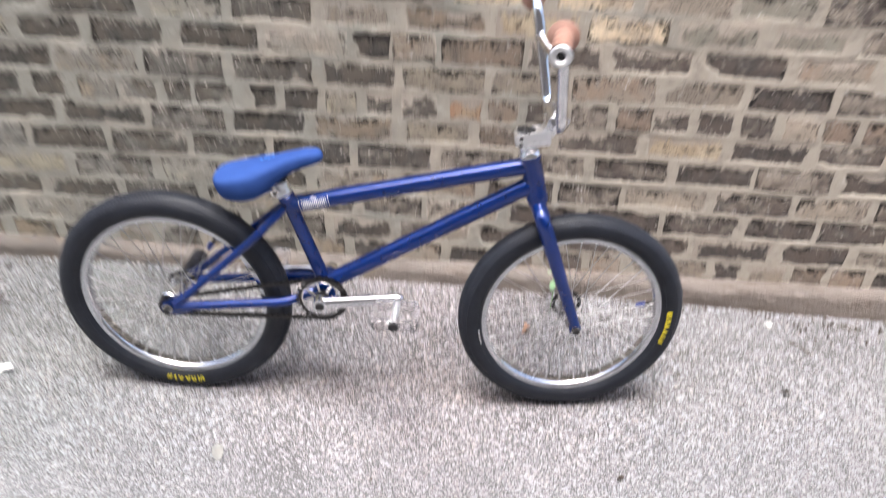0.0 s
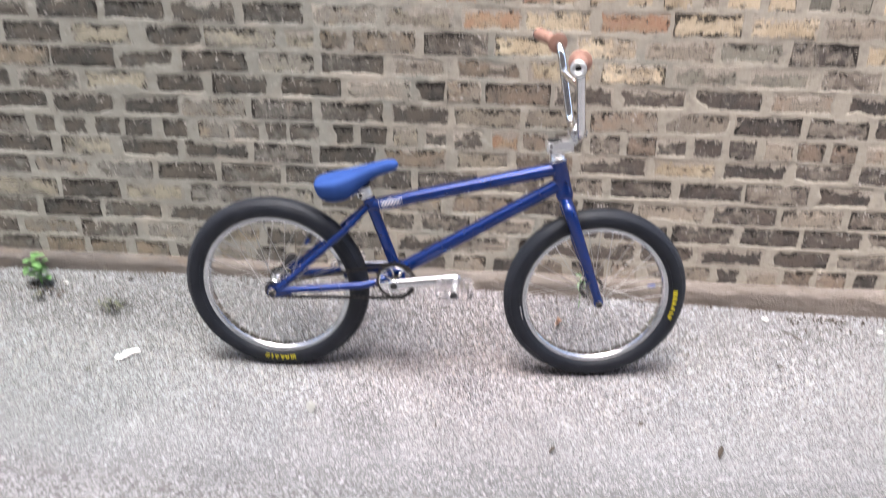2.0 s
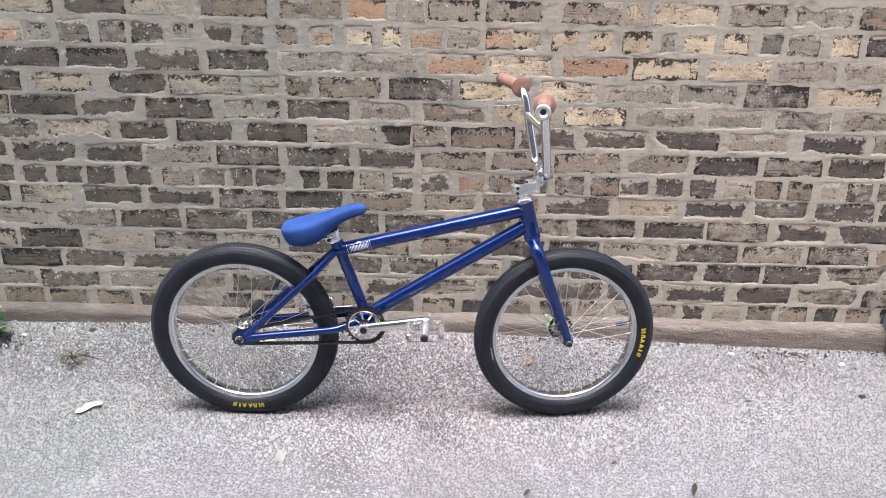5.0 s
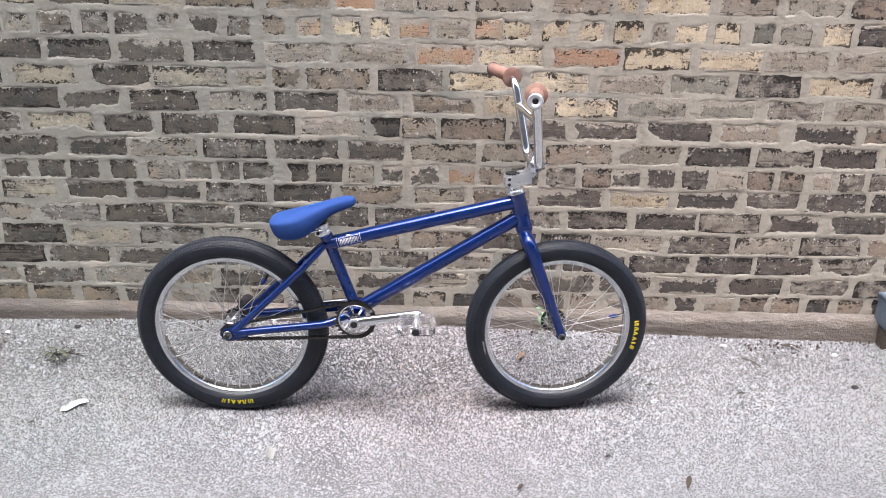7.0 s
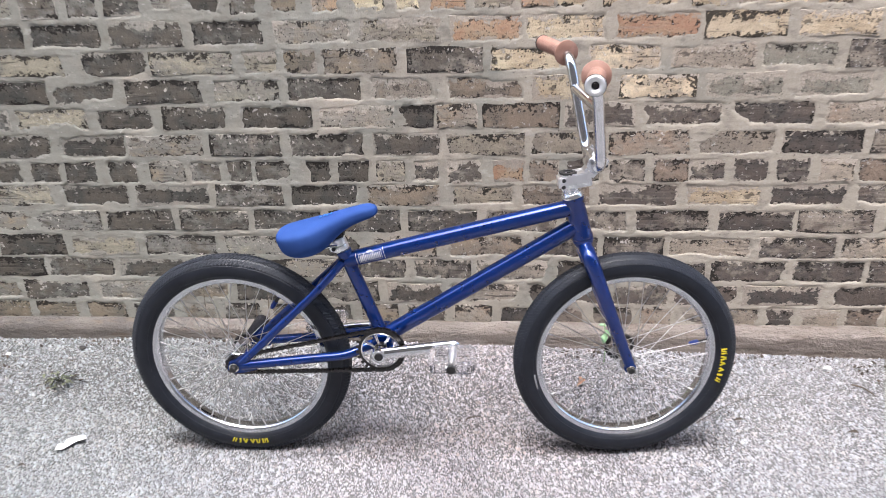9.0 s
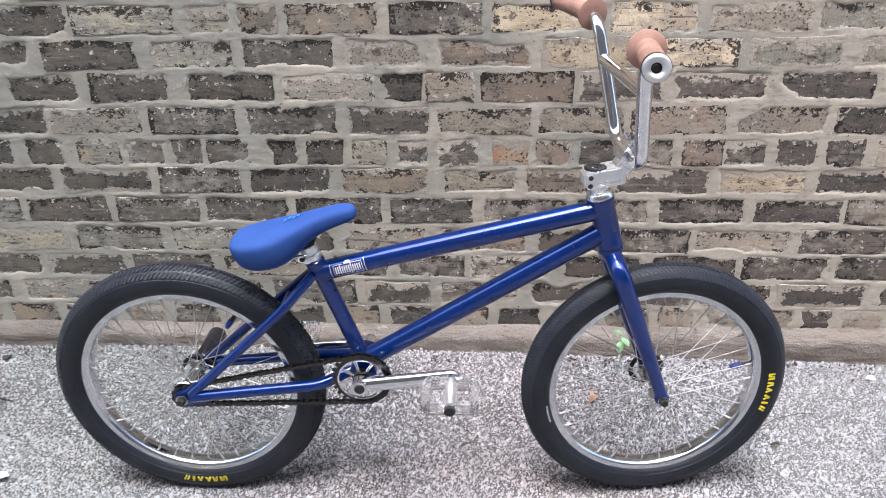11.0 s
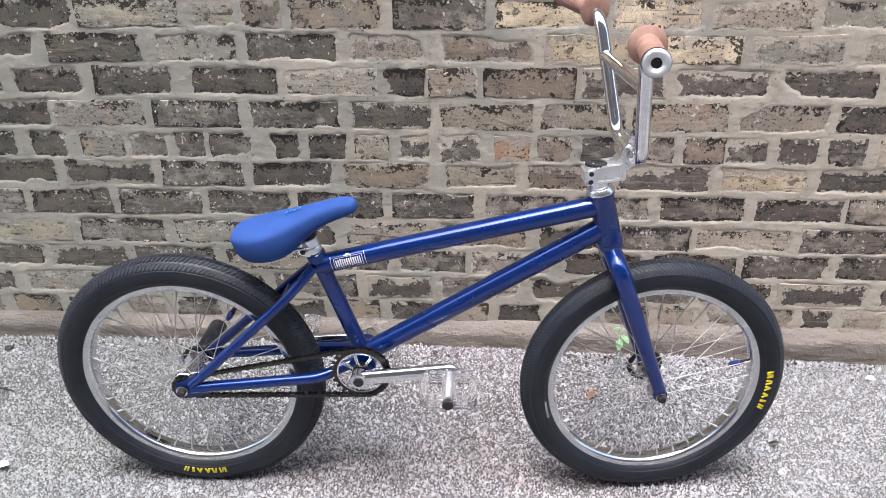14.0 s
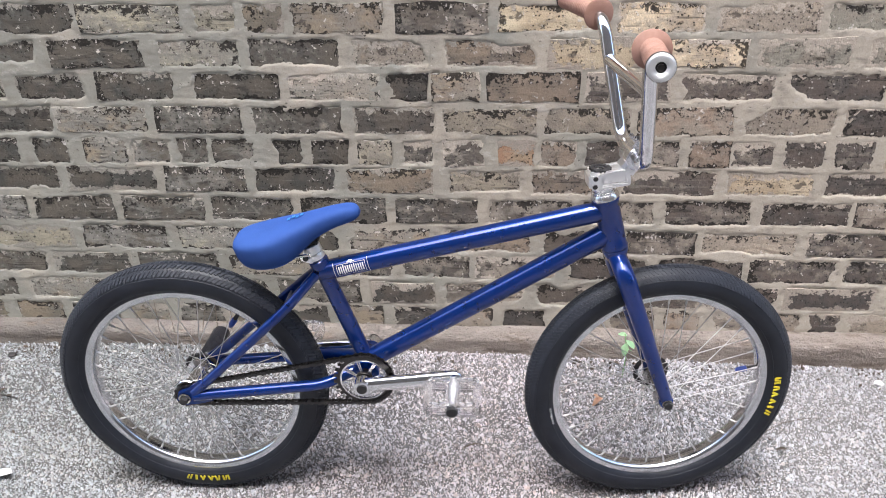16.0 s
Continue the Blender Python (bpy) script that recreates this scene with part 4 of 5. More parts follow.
    patch(0.026, 0.079, lo, lo + 0.04), patch(0.026, 0.079, hi - 0.04, hi)
    patch(0.026, 0.0269, lo, hi), patch(0.0781, 0.079, lo, hi)
    for k in range(12):
        s = 0.0292 + k * 0.0040
        tall = 0.10 if k % 5 == 2 else 0.0
        patch(s, s + 0.0023, lo + 0.20 - tall, hi - 0.20 + tall)
    patch(0.046, 0.059, hi + 0.06, hi + 0.16), patch(0.049, 0.056, hi + 0.22, hi + 0.30)
    part("decal", bm, WHITE, bike, "white outlined box decal on the blue tube")


frame_tubes()


def saddle():
    """A padded saddle lofted from round sections along its sloping length."""
    bm = bmesh.new()
    rows = []
    # distance from the tail, half width, height of crown above and of skirt below the spine
    secs = [(0.000, 0.026, 0.012, 0.026), (0.004, 0.037, 0.017, 0.036), (0.015, 0.048, 0.020, 0.045), (0.040, 0.056, 0.021, 0.051), (0.072, 0.058, 0.021, 0.051), (0.098, 0.053, 0.020, 0.045), (0.122, 0.043, 0.019, 0.034), (0.148, 0.033, 0.018, 0.023), (0.180, 0.026, 0.016, 0.018), (0.207, 0.023, 0.015, 0.017), (0.224, 0.020, 0.013, 0.015), (0.233, 0.014, 0.009, 0.011), (0.237, 0.005, 0.004, 0.005)]
    a, b = Vector((0.130, 0, 0.554)), Vector((0.350, 0, 0.622))
    u = (b - a).normalized()
    w = Vector((-u.z, 0, u.x))
    for s, hw, up, dn in secs:
        t = s / 0.236
        c = a + (b - a) * t + w * (0.004 * math.sin(t * math.pi * 2.0 + 2.6))
        ring = []
        for k in range(28):
            g = 2 * math.pi * k / 28
            cs, sn = math.cos(g), math.sin(g)
            ex = 0.72
            px = math.copysign(abs(cs) ** ex, cs) * hw
            pz = math.copysign(abs(sn) ** ex, sn) * (up if sn > 0 else dn)
            ring.append(bm.verts.new(c + Vector((0, px, 0)) + w * pz))
        rows.append(ring)
    for p, q in zip(rows, rows[1:]):
        for k in range(28):
            bm.faces.new((p[k], p[(k + 1) % 28], q[(k + 1) % 28], q[k]))
    bm.faces.new(rows[0][::-1]), bm.faces.new(rows[-1])
    ob = part("saddle", bm, VINYL, bike, "padded matt blue saddle with its nose tipped up")
    sub = ob.modifiers.new("round", "SUBSURF")
    sub.levels = sub.render_levels = 1
    bm = bmesh.new()
    for k in range(4):
        c = a + (b - a) * (0.46 + 0.035 * k) + w * 0.0204 + Vector((0, 0.004 * (k % 2), 0))
        block(bm, c, (0.005, 0.008, 0.0008), Matrix.Rotation(math.atan2(-u.z, u.x), 4, "Y"))
    part("saddle_print", bm, CYAN, ob, "small light blue embroidery")


saddle()


def steering():
    """Fork, headset, stem and handlebar, all turned together."""
    T = TURNED

    def P(x, y, z):
        return T @ Vector((x, y, z))

    crown = HEAD_LOW - STEER * 0.012
    bm = tube(bmesh.new(), [HEAD_LOW - STEER * 0.001, HEAD_LOW - STEER * 0.006, HEAD_LOW - STEER * 0.022], [0.0225, 0.023, 0.017], 24)
    part("fork_crown", bm, PAINT, bike)
    for s in (-1, 1):
        top = crown - STEER * 0.004
        pts = bend([top + Vector((0, s * 0.006, 0)), top + Vector((0.004, s * 0.047, -0.016)), FRONT + Vector((0.0, s * 0.053, 0.004))], 0.03)
        n = len(pts)
        rs = [0.0165 - 0.0055 * (i / (n - 1)) ** 2 for i in range(n)]
        for i in range(n):
            rs[i] = 0.0165 if i < n - 1 else 0.0115
        bm = tube(bmesh.new(), [T @ p for p in pts], rs, 18)
        part("fork_leg", bm, PAINT, bike, "glossy blue tapered fork leg")
        bm = bmesh.new()
        lathe(bm, [(0.0, -0.004), (0.0125, -0.004), (0.0135, -0.002), (0.0135, 0.002), (0.0125, 0.004), (0.0, 0.004)], 24, close=False)
        shift_bm(bm, T @ Matrix.Translation(FRONT + Vector((0, s * 0.053, 0.0))))
        part("fork_dropout", bm, PAINT, bike)
        bm = add_rod(bmesh.new(), T @ (FRONT + Vector((0, s * 0.0620, 0))), T @ (FRONT + Vector((0, s * 0.0655, 0))), 0.0098, 20)
        part("washer", bm, DARKSTEEL, bike, "thin steel washer")
        bm = add_rod(bmesh.new(), T @ (FRONT + Vector((0, s * 0.0655, 0))), T @ (FRONT + Vector((0, s * 0.0720, 0))), 0.0078, 6)
        part("axle_nut", bm, BLACK, bike, "black axle nut")
    top = HEAD_TOP
    part("headset_cup", tube(bmesh.new(), [top, top + STEER * 0.003, top + STEER * 0.009, top + STEER * 0.012], [0.0238, 0.0240, 0.0212, 0.018], 28), ALU, bike, "silver headset cup")
    part("steerer_spacer", tube(bmesh.new(), [top + STEER * q for q in (0.0085, 0.009, 0.0135, 0.014)], [0.0185, 0.0200, 0.0200, 0.0188], 28), ALU, bike, "silver spacer")
    part("steerer_spacer", tube(bmesh.new(), [top + STEER * q for q in (0.0145, 0.015, 0.0235, 0.024)], [0.0180, 0.0190, 0.0190, 0.0180], 28), ALU, bike, "silver spacer")
    # stem
    frame_m = T @ Matrix.Translation(top + STEER * 0.035)
    clamp_m = frame_m @ Matrix.Translation((-0.001, 0, 0.013)) @ Matrix.Rotation(radians(-9.9), 4, "Y")
    tip = Matrix.Rotation(radians(-9), 4, "Y")

    def stem_piece(name, c, size, turn, bevel, parent, label=""):
        return part(name, shift_bm(block(bmesh.new(), c, size, turn, bevel), frame_m), CAST, parent, label)

    stem = stem_piece("stem", (-0.011, 0, 0.0), (0.026, 0.040, 0.031), tip, 0.005, bike, "polished aluminium front-load stem with pocketed sides")
    stem_piece("web", (0.016, 0, 0.0035), (0.050, 0.030, 0.026), tip, 0.003, stem)
    for side in (-1, 1):
        for lift in (-0.0115, 0.0125):
            stem_piece("rail", tip @ Vector((0.017, side * 0.0165, lift + 0.001)), (0.052, 0.0065, 0.0065), tip, 0.002, stem)
        stem_piece("rib", tip @ Vector((0.040, side * 0.0165, 0.001)), (0.008, 0.0065, 0.030), tip, 0.002, stem)
    stem_piece("clamp_arm", (0.043, 0, 0.022), (0.030, 0.038, 0.026), Matrix.Rotation(radians(-52), 4, "Y"), 0.006, stem)
    bm = add_rod(bmesh.new(), (0.0495, -0.026, 0.0390), (0.0495, 0.026, 0.0390), 0.0185, 24)
    part("bar_clamp", shift_bm(bm, frame_m), ALU, stem, "bright bar clamp")
    bm = bmesh.new()
    turn = Matrix.Rotation(radians(-38), 4, "Y")
    block(bm, (0.063, 0, 0.026), (0.013, 0.052, 0.040), turn, 0.003)
    for y in (-0.020, -0.007, 0.007, 0.020):
        block(bm, (0.0665, y, 0.029), (0.012, 0.006, 0.040), turn, 0.002)
    part("faceplate", shift_bm(bm, clamp_m), ALU, stem, "bright ribbed faceplate")
    for y, z in ((-0.019, 0.038), (0.019, 0.038), (-0.019, 0.012), (0.019, 0.012)):
        bm = add_rod(bmesh.new(), clamp_m @ Vector((0.060, y, z)), clamp_m @ Vector((0.078, y, z - 0.004)), 0.0040, 10)
        part("stem_bolt", bm, BLACK, stem)
    for z in (-0.0085, 0.0055):
        bm = add_rod(bmesh.new(), frame_m @ Vector((-0.014, -0.0215, z)), frame_m @ Vector((-0.014, -0.017, z)), 0.0042, 12)
        part("stem_bolt", bm, BLACK, stem, "black hex bolt")
    bm = lathe(bmesh.new(), [(0.006, 0.0), (0.0165, 0.0), (0.0175, 0.002), (0.0165, 0.005), (0.0110, 0.0055), (0.0100, 0.003), (0.006, 0.003)], 28)
    for k in range(14):
        a = 2 * math.pi * k / 14
        block(bm, (0.0172 * math.cos(a), 0.0028, 0.0172 * math.sin(a)), (0.0022, 0.0044, 0.0038), Matrix.Rotation(-a, 4, "Y"))
    part("top_cap", shift_bm(bm, frame_m @ Matrix.Translation((-0.003, 0, 0.0140)) @ Matrix.Rotation(radians(90), 4, "X")), BLACK, stem, "black steerer cap")
    # bars
    end, flange, low = (0.737, 0.296, 0.931), (0.770, 0.150, 0.924), (0.805, 0.072, 0.726)
    inner = Vector(flange).lerp(Vector(end), 0.93)
    half = [(inner.x, -inner.y, inner.z), (flange[0] + 0.004, -flange[1] + 0.012, flange[2] - 0.002), (low[0], -low[1], low[2])]
    pts = bend(half + [(x, -y, z) for x, y, z in half[::-1]], 0.034, 8)
    bar = part("handlebar", tube(bmesh.new(), [T @ p for p in pts], 0.0112, 18), CHROME, bike, "chrome steel bars with high rise")

    def leg(s, t):
        a, b = Vector(half[1]), Vector(half[2])
        p = b.lerp(a, t)
        return Vector((p.x, s * abs(p.y), p.z))

    part("crossbar", rod(T @ leg(-1, 0.66), T @ leg(1, 0.66), 0.0105, 16), CHROME, bar, "chrome crossbar")
    for s in (-1, 1):
        a, b = Vector((flange[0], s * flange[1], flange[2])), Vector((end[0], s * end[1], end[2]))
        d = (b - a).normalized()
        pts, rs = [], []
        prof = [(0.0, 0.012), (0.0005, 0.0245), (0.002, 0.0268), (0.005, 0.0268), (0.007, 0.0245), (0.009, 0.0170)]
        pos = 0.011
        while pos < 0.132:
            prof += [(pos, 0.0150), (pos + 0.0028, 0.0166), (pos + 0.0046, 0.0166)]
            pos += 0.0066
        prof += [(0.140, 0.0172), (0.143, 0.0172)]
        bm = tube(bmesh.new(), [T @ (a + d * q) for q, _ in prof], [r for _, r in prof], 28)
        part("grip", bm, GUM, bar, "ribbed brown gum rubber grip with a round flange")
        plug_m = T @ Matrix.Translation(a) @ d.to_track_quat("Y", "Z").to_matrix().to_4x4()
        bm = shift_bm(lathe(bmesh.new(), [(0.0100, 0.1400), (0.0165, 0.1400), (0.0174, 0.1455), (0.0170, 0.1476), (0.0155, 0.1492), (0.0128, 0.1498), (0.0100, 0.1490), (0.0080, 0.1476), (0.0068, 0.1470), (0.0064, 0.1440)], 36), plug_m)
        part("bar_end", bm, MATTE, bar, "silver bar end plug")
        bm = shift_bm(lathe(bmesh.new(), [(0.0160, 0.1400), (0.0178, 0.1400), (0.0182, 0.1415), (0.0182, 0.1430), (0.0178, 0.1442), (0.0160, 0.1442)], 32), plug_m)
        part("end_ring", bm, BLACK, bar, "thin black ring round the bar end")
        part("plug_core", add_rod(bmesh.new(), T @ (a + d * 0.1425), T @ (a + d * 0.1452), 0.0070, 20), BLACK, bar, "black core of the bar end")
        part("plug_bolt", add_rod(bmesh.new(), T @ (a + d * 0.1450), T @ (a + d * 0.1470), 0.0042, 12), CHAIN, bar, "dark bolt in the bar end")


steering()


def drivetrain():
    ring_c = BB + Vector((0, -0.054, 0))
    # chainring: rim, teeth and spokes
    bm = bmesh.new()
    lathe(bm, [(0.0505, -0.0018), (0.0505, 0.0018), (0.0445, 0.0030), (0.0430, 0.0024), (0.0430, -0.0024), (0.0445, -0.0030)], 60)
    for k in range(25):
        a = 2 * math.pi * k / 25
        block(bm, (0.0530 * math.cos(a), 0, 0.0530 * math.sin(a)), (0.008, 0.0028, 0.0060), Matrix.Rotation(-a, 4, "Y"))
    lathe(bm, [(0.008, -0.004), (0.0155, -0.004), (0.0165, -0.002), (0.0165, 0.002), (0.0155, 0.004), (0.008, 0.004)], 32)
    ring = part("chainring", bm, CHAIN, bike, "dark toothed chainring with eight silver double spokes", at=ring_c)
    bm = bmesh.new()
    lathe(bm, [(0.0415, -0.0030), (0.0435, -0.0037), (0.0446, -0.0030), (0.0435, -0.0022), (0.0415, -0.0022)], 48)
    for k in range(8):
        a = 2 * math.pi * (k + 0.3) / 8
        for e in (-0.055, 0.055):
            block(bm, (0.030 * math.cos(a + e), 0, 0.030 * math.sin(a + e)), (0.031, 0.0046, 0.0022), Matrix.Rotation(-a - e * 0.4, 4, "Y"), 0.0008)
    part("ring_spokes", bm, ALU, ring, "silver double spokes")
    # rear cog
    cog_c = REAR + Vector((0, -0.048, 0))
    bm = bmesh.new()
    lathe(bm, [(0.010, -0.0018), (0.0185, -0.0018), (0.0185, 0.0018), (0.010, 0.0018)], 32)
    for k in range(9):
        a = 2 * math.pi * k / 9
        block(bm, (0.0195 * math.cos(a), 0, 0.0195 * math.sin(a)), (0.005, 0.0026, 0.006), Matrix.Rotation(-a, 4, "Y"))
    part("rear_cog", bm, CHAIN, bike, "small dark rear cog", at=cog_c)
    # chain round both
    R1, R2 = 0.0525, 0.0200
    d = Vector((ring_c.x - cog_c.x, 0, ring_c.z - cog_c.z))
    base, gap = math.atan2(d.z, d.x), math.acos((R1 - R2) / d.length)
    loop = []
    for i in range(33):
        a = base + gap - (2 * gap) * i / 32
        loop.append(Vector((ring_c.x + R1 * math.cos(a), ring_c.y, ring_c.z + R1 * math.sin(a))))
    for i in range(17):
        a = base - gap - (2 * math.pi - 2 * gap) * i / 16
        loop.append(Vector((cog_c.x + R2 * math.cos(a), cog_c.y, cog_c.z + R2 * math.sin(a))))
    loop.append(loop[0].copy())
    acc = [0.0]
    for a, b in zip(loop, loop[1:]):
        acc.append(acc[-1] + (b - a).length)
    total = acc[-1]
    count = int(total / 0.0127)
    bm = bmesh.new()
    for k in range(count):
        s = total * (k + 0.5) / count
        i = max(j for j in range(len(acc) - 1) if acc[j] <= s)
        f = (s - acc[i]) / max(acc[i + 1] - acc[i], 1e-6)
        p = loop[i].lerp(loop[i + 1], f)
        t = (loop[i + 1] - loop[i]).normalized()
        turn = Matrix.Rotation(-math.atan2(t.z, t.x), 4, "Y")
        wide = 0.0088 if k % 2 else 0.0062
        for y in (-wide / 2, wide / 2):
            for e in (-0.0058, 0.0058):
                q = p + turn @ Vector((e, 0, 0)) + Vector((0, y, 0))
                tube(bm, [q - Vector((0, 0.0007, 0)), q + Vector((0, 0.0007, 0))], 0.0040, 9)
            block(bm, p + Vector((0, y, 0)), (0.0085, 0.0012, 0.0052), turn)
        for e in (-0.0063, 0.0063):
            q = p + turn @ Vector((e, 0, 0))
            add_rod(bm, q + Vector((0, -0.0055, 0)), q + Vector((0, 0.0055, 0)), 0.0026, 6)
    part("chain", bm, CHAIN, bike, "dark oily roller chain", smooth=False)
    # cranks and pedals
    ang = math.atan2(0.030, 0.162)
    arm = Vector((math.cos(ang), 0, math.sin(ang))) * 0.170
    part("crank_spindle", rod(BB + Vector((0, -0.080, 0)), BB + Vector((0, 0.080, 0)), 0.0110, 20), CHAIN, bike)
    for s in (-1, 1):
        v = arm * (1 if s < 0 else -1)
        a, b = BB + Vector((0, -0.073 if s < 0 else 0.060, 0)), BB + v + Vector((0, s * 0.083, 0))
        bm = tube(bmesh.new(), [a, a.lerp(b, 0.12), a.lerp(b, 0.9), b, a.lerp(b, 1.04), a.lerp(b, 1.07), a.lerp(b, 1.085)], [0.0150, 0.0145, 0.0135, 0.0132, 0.0118, 0.0085, 0.0035], 16, squash=((0, 1, 0), 0.75))
        add_rod(bm, a + Vector((0, 0.010 * -s, 0)), a + Vector((0, 0.012 * s, 0)), 0.0160 if s < 0 else 0.0140, 24)
        add_rod(bm, b, b + Vector((0, 0.012 * s, 0)), 0.0095, 24)
        crank = part("crank_arm", bm, CHROME, bike, "chrome tubular crank arm")
        part("crank_bolt", add_rod(bmesh.new(), a + Vector((0, 0.010 * s, 0)), a + Vector((0, 0.0145 * s, 0)), 0.0095, 20), BLACK, crank, "black crank bolt")
        # platform pedal, clear plastic, with a hollow either side of the spindle body
        c = b + Vector((0, s * 0.053, -0.002))
        L, W, H = 0.098, 0.084, 0.022
        bm = bmesh.new()
        px = [-L / 2, -L / 2 + 0.0140, -0.0125, 0.0125, L / 2 - 0.0140, L / 2]
        py = [-W / 2, -W / 2 + 0.016, W / 2 - 0.016, W / 2]
        grid = [[bm.verts.new((x * (0.87 if abs(y) > 0.03 and abs(x) > 0.04 else 1.0), y, -H / 2)) for x in px] for y in py]
        cells = [bm.faces.new((grid[r][c], grid[r][c + 1], grid[r + 1][c + 1], grid[r + 1][c])) for r in range(3) for c in range(5) if not (r == 1 and c in (1, 3))]
        up = bmesh.ops.extrude_face_region(bm, geom=cells)["geom"]
        bmesh.ops.translate(bm, verts=[v for v in up if isinstance(v, bmesh.types.BMVert)], vec=(0, 0, H))
        bmesh.ops.recalc_face_normals(bm, faces=bm.faces)
        sharp = [e for e in bm.edges if len(e.link_faces) == 2 and e.calc_face_angle(0) > 0.8]
        bmesh.ops.bevel(bm, geom=sharp, offset=0.003, segments=2, affect="EDGES")
        pedal = part("pedal", bm, CLEAR, bike, "clear plastic platform pedal", at=c)
        pin = None
        for x in (-0.036, -0.022, 0.022, 0.036):
            for y in (-W / 2 + 0.0075, W / 2 - 0.0075):
                if pin is None:
                    pin = part("pin", add_rod(bmesh.new(), (0, 0, -0.0145), (0, 0, 0.0145), 0.0024, 8), CLEAR, pedal, at=(x, y, 0))
                else:
                    ob = new("pin", pin.data)
                    ob.parent, ob.location = pedal, (x, y, 0)
        part("pedal_spindle", tube(bmesh.new(), [(0, s * q, 0) for q in (-0.050, -0.034, -0.033, 0.010, 0.012, 0.030)], [0.0062, 0.0062, 0.0078, 0.0078, 0.0062, 0.0062], 16), MATTE, pedal, "steel spindle inside the clear pedal")
        part("pedal_cap", add_rod(bmesh.new(), (0, s * (W / 2 - 0.006), 0), (0, s * (W / 2 + 0.003), 0), 0.0098, 20), BLACK, pedal, "black end cap")
    # peg on the far side of the rear axle
    bm = tube(bmesh.new(), [REAR + Vector((0, y, 0)) for y in (0.062, 0.064, 0.160, 0.163)], [0.0175, 0.0190, 0.0190, 0.0175], 28)
    part("axle_peg", bm, GREYPEG, bike, "dark grey plastic grinding peg")


drivetrain()

# ---- small things on the ground ----


def leaf_mesh(bm, m, length, width, curl, n=6):
    """A thin bent blade with a raised midrib, given two faces and a little thickness."""
    rows = []
    for i in range(n + 1):
        t = i / n
        w = width * math.sin(math.pi * min(0.06 + 0.92 * t, 1.0)) ** 0.8 * (0.9 if i % 2 else 1.0)
        z = curl * length * math.sin(t * 2.2) * 0.35
        rows.append([bm.verts.new(m @ Vector((length * t, k * w / 2, z + 0.12 * w * abs(k)))) for k in (-1, -0.5, 0, 0.5, 1)])
    top = []
    for a, b in zip(rows, rows[1:]):
        for k in range(4):
            top.append(bm.faces.new((a[k], a[k + 1], b[k + 1], b[k])))
    bmesh.ops.solidify(bm, geom=top, thickness=0.0006)


def ground_leaf(name, x, y, turn, length, width, curl, material, label, category, lift=0.004):
    bm = bmesh.new()
    leaf_mesh(bm, Matrix.Rotation(turn, 4, "Z") @ Matrix.Rotation(radians(-4), 4, "Y"), length, width, curl)
    ob = part(name, bm, material, at=(x, y, ground_z(x, y) + lift))
    return tagged(ob, label, category)


def weed():
    """A small clover-leaved weed at the foot of the wall."""
    rnd = random.Random(8)
    root = new("weed")
    root.location = (-1.350, -0.118, ground_z(-1.350, -0.118))
    tagged(root, "bright green young weed growing at the wall base", "weed")
    for k in range(8):
        a = -0.5 + 0.78 * k + rnd.uniform(-0.2, 0.2)
        h = 0.03 + 0.065 * ((k * 5) % 8) / 7
        reach = rnd.uniform(0.008, 0.028)
        tip = Vector((math.cos(a) * reach, -abs(math.sin(a)) * reach * 0.5 - 0.004, h))
        bm = tube(bmesh.new(), bend([(0, 0, -0.01), (tip.x * 0.3, tip.y * 0.3, h * 0.6), tip], 0.02, 4), 0.0011, 6)
        part("stem", bm, LEAF, root)
        bm = bmesh.new()
        for q in range(3):
            m = Matrix.Translation(tip) @ Matrix.Rotation(a + (q - 1) * 1.7, 4, "Z") @ Matrix.Rotation(rnd.uniform(-0.3, 1.0), 4, "Y")
            leaf_mesh(bm, m, rnd.uniform(0.028, 0.038), rnd.uniform(0.026, 0.035), 0.5, 5)
        part("leaf", bm, LEAF, root, "green three-lobed leaf")


def sprig():
    """A thin green shoot hanging by the wall foot."""
    root = new("green_shoot")
    root.location = (0.450, -0.102, ground_z(0.450, -0.102))
    tagged(root, "small green shoot at the wall base behind the wheel", "weed")
    bm = tube(bmesh.new(), bend([(0, 0, -0.01), (0.004, -0.004, 0.07), (-0.006, -0.010, 0.125)], 0.03, 4), 0.0010, 6)
    part("stem", bm, LEAF, root)
    for h, a, b, ln in ((0.162, 2.6, 0.2, 0.022), (0.150, -0.9, 0.5, 0.026), (0.142, -1.9, 0.9, 0.030), (0.128, 0.6, 0.8, 0.022)):
        bm = bmesh.new()
        leaf_mesh(bm, Matrix.Translation((0.0, -0.006, h - 0.045)) @ Matrix.Rotation(a, 4, "Z") @ Matrix.Rotation(b, 4, "Y"), ln, 0.018, 0.3, 5)
        part("leaf", bm, SPROUT, root)


def pebble(x, y, r, material, label):
    """A small rough stone half sunk in the gravel."""
    bm = bmesh.new()
    bmesh.ops.create_icosphere(bm, subdivisions=2, radius=1)
    for v in bm.verts:
        v.co *= 1 + 0.35 * noise.noise(v.co * 1.3 + Vector((x * 9, y * 9, 0)))
        v.co = Vector((v.co.x * r * 1.3, v.co.y * r, v.co.z * r * 0.7))
    ob = part("stone", bm, material, at=(x, y, ground_z(x, y) + r * 0.35))
    return tagged(ob, label, "stone")


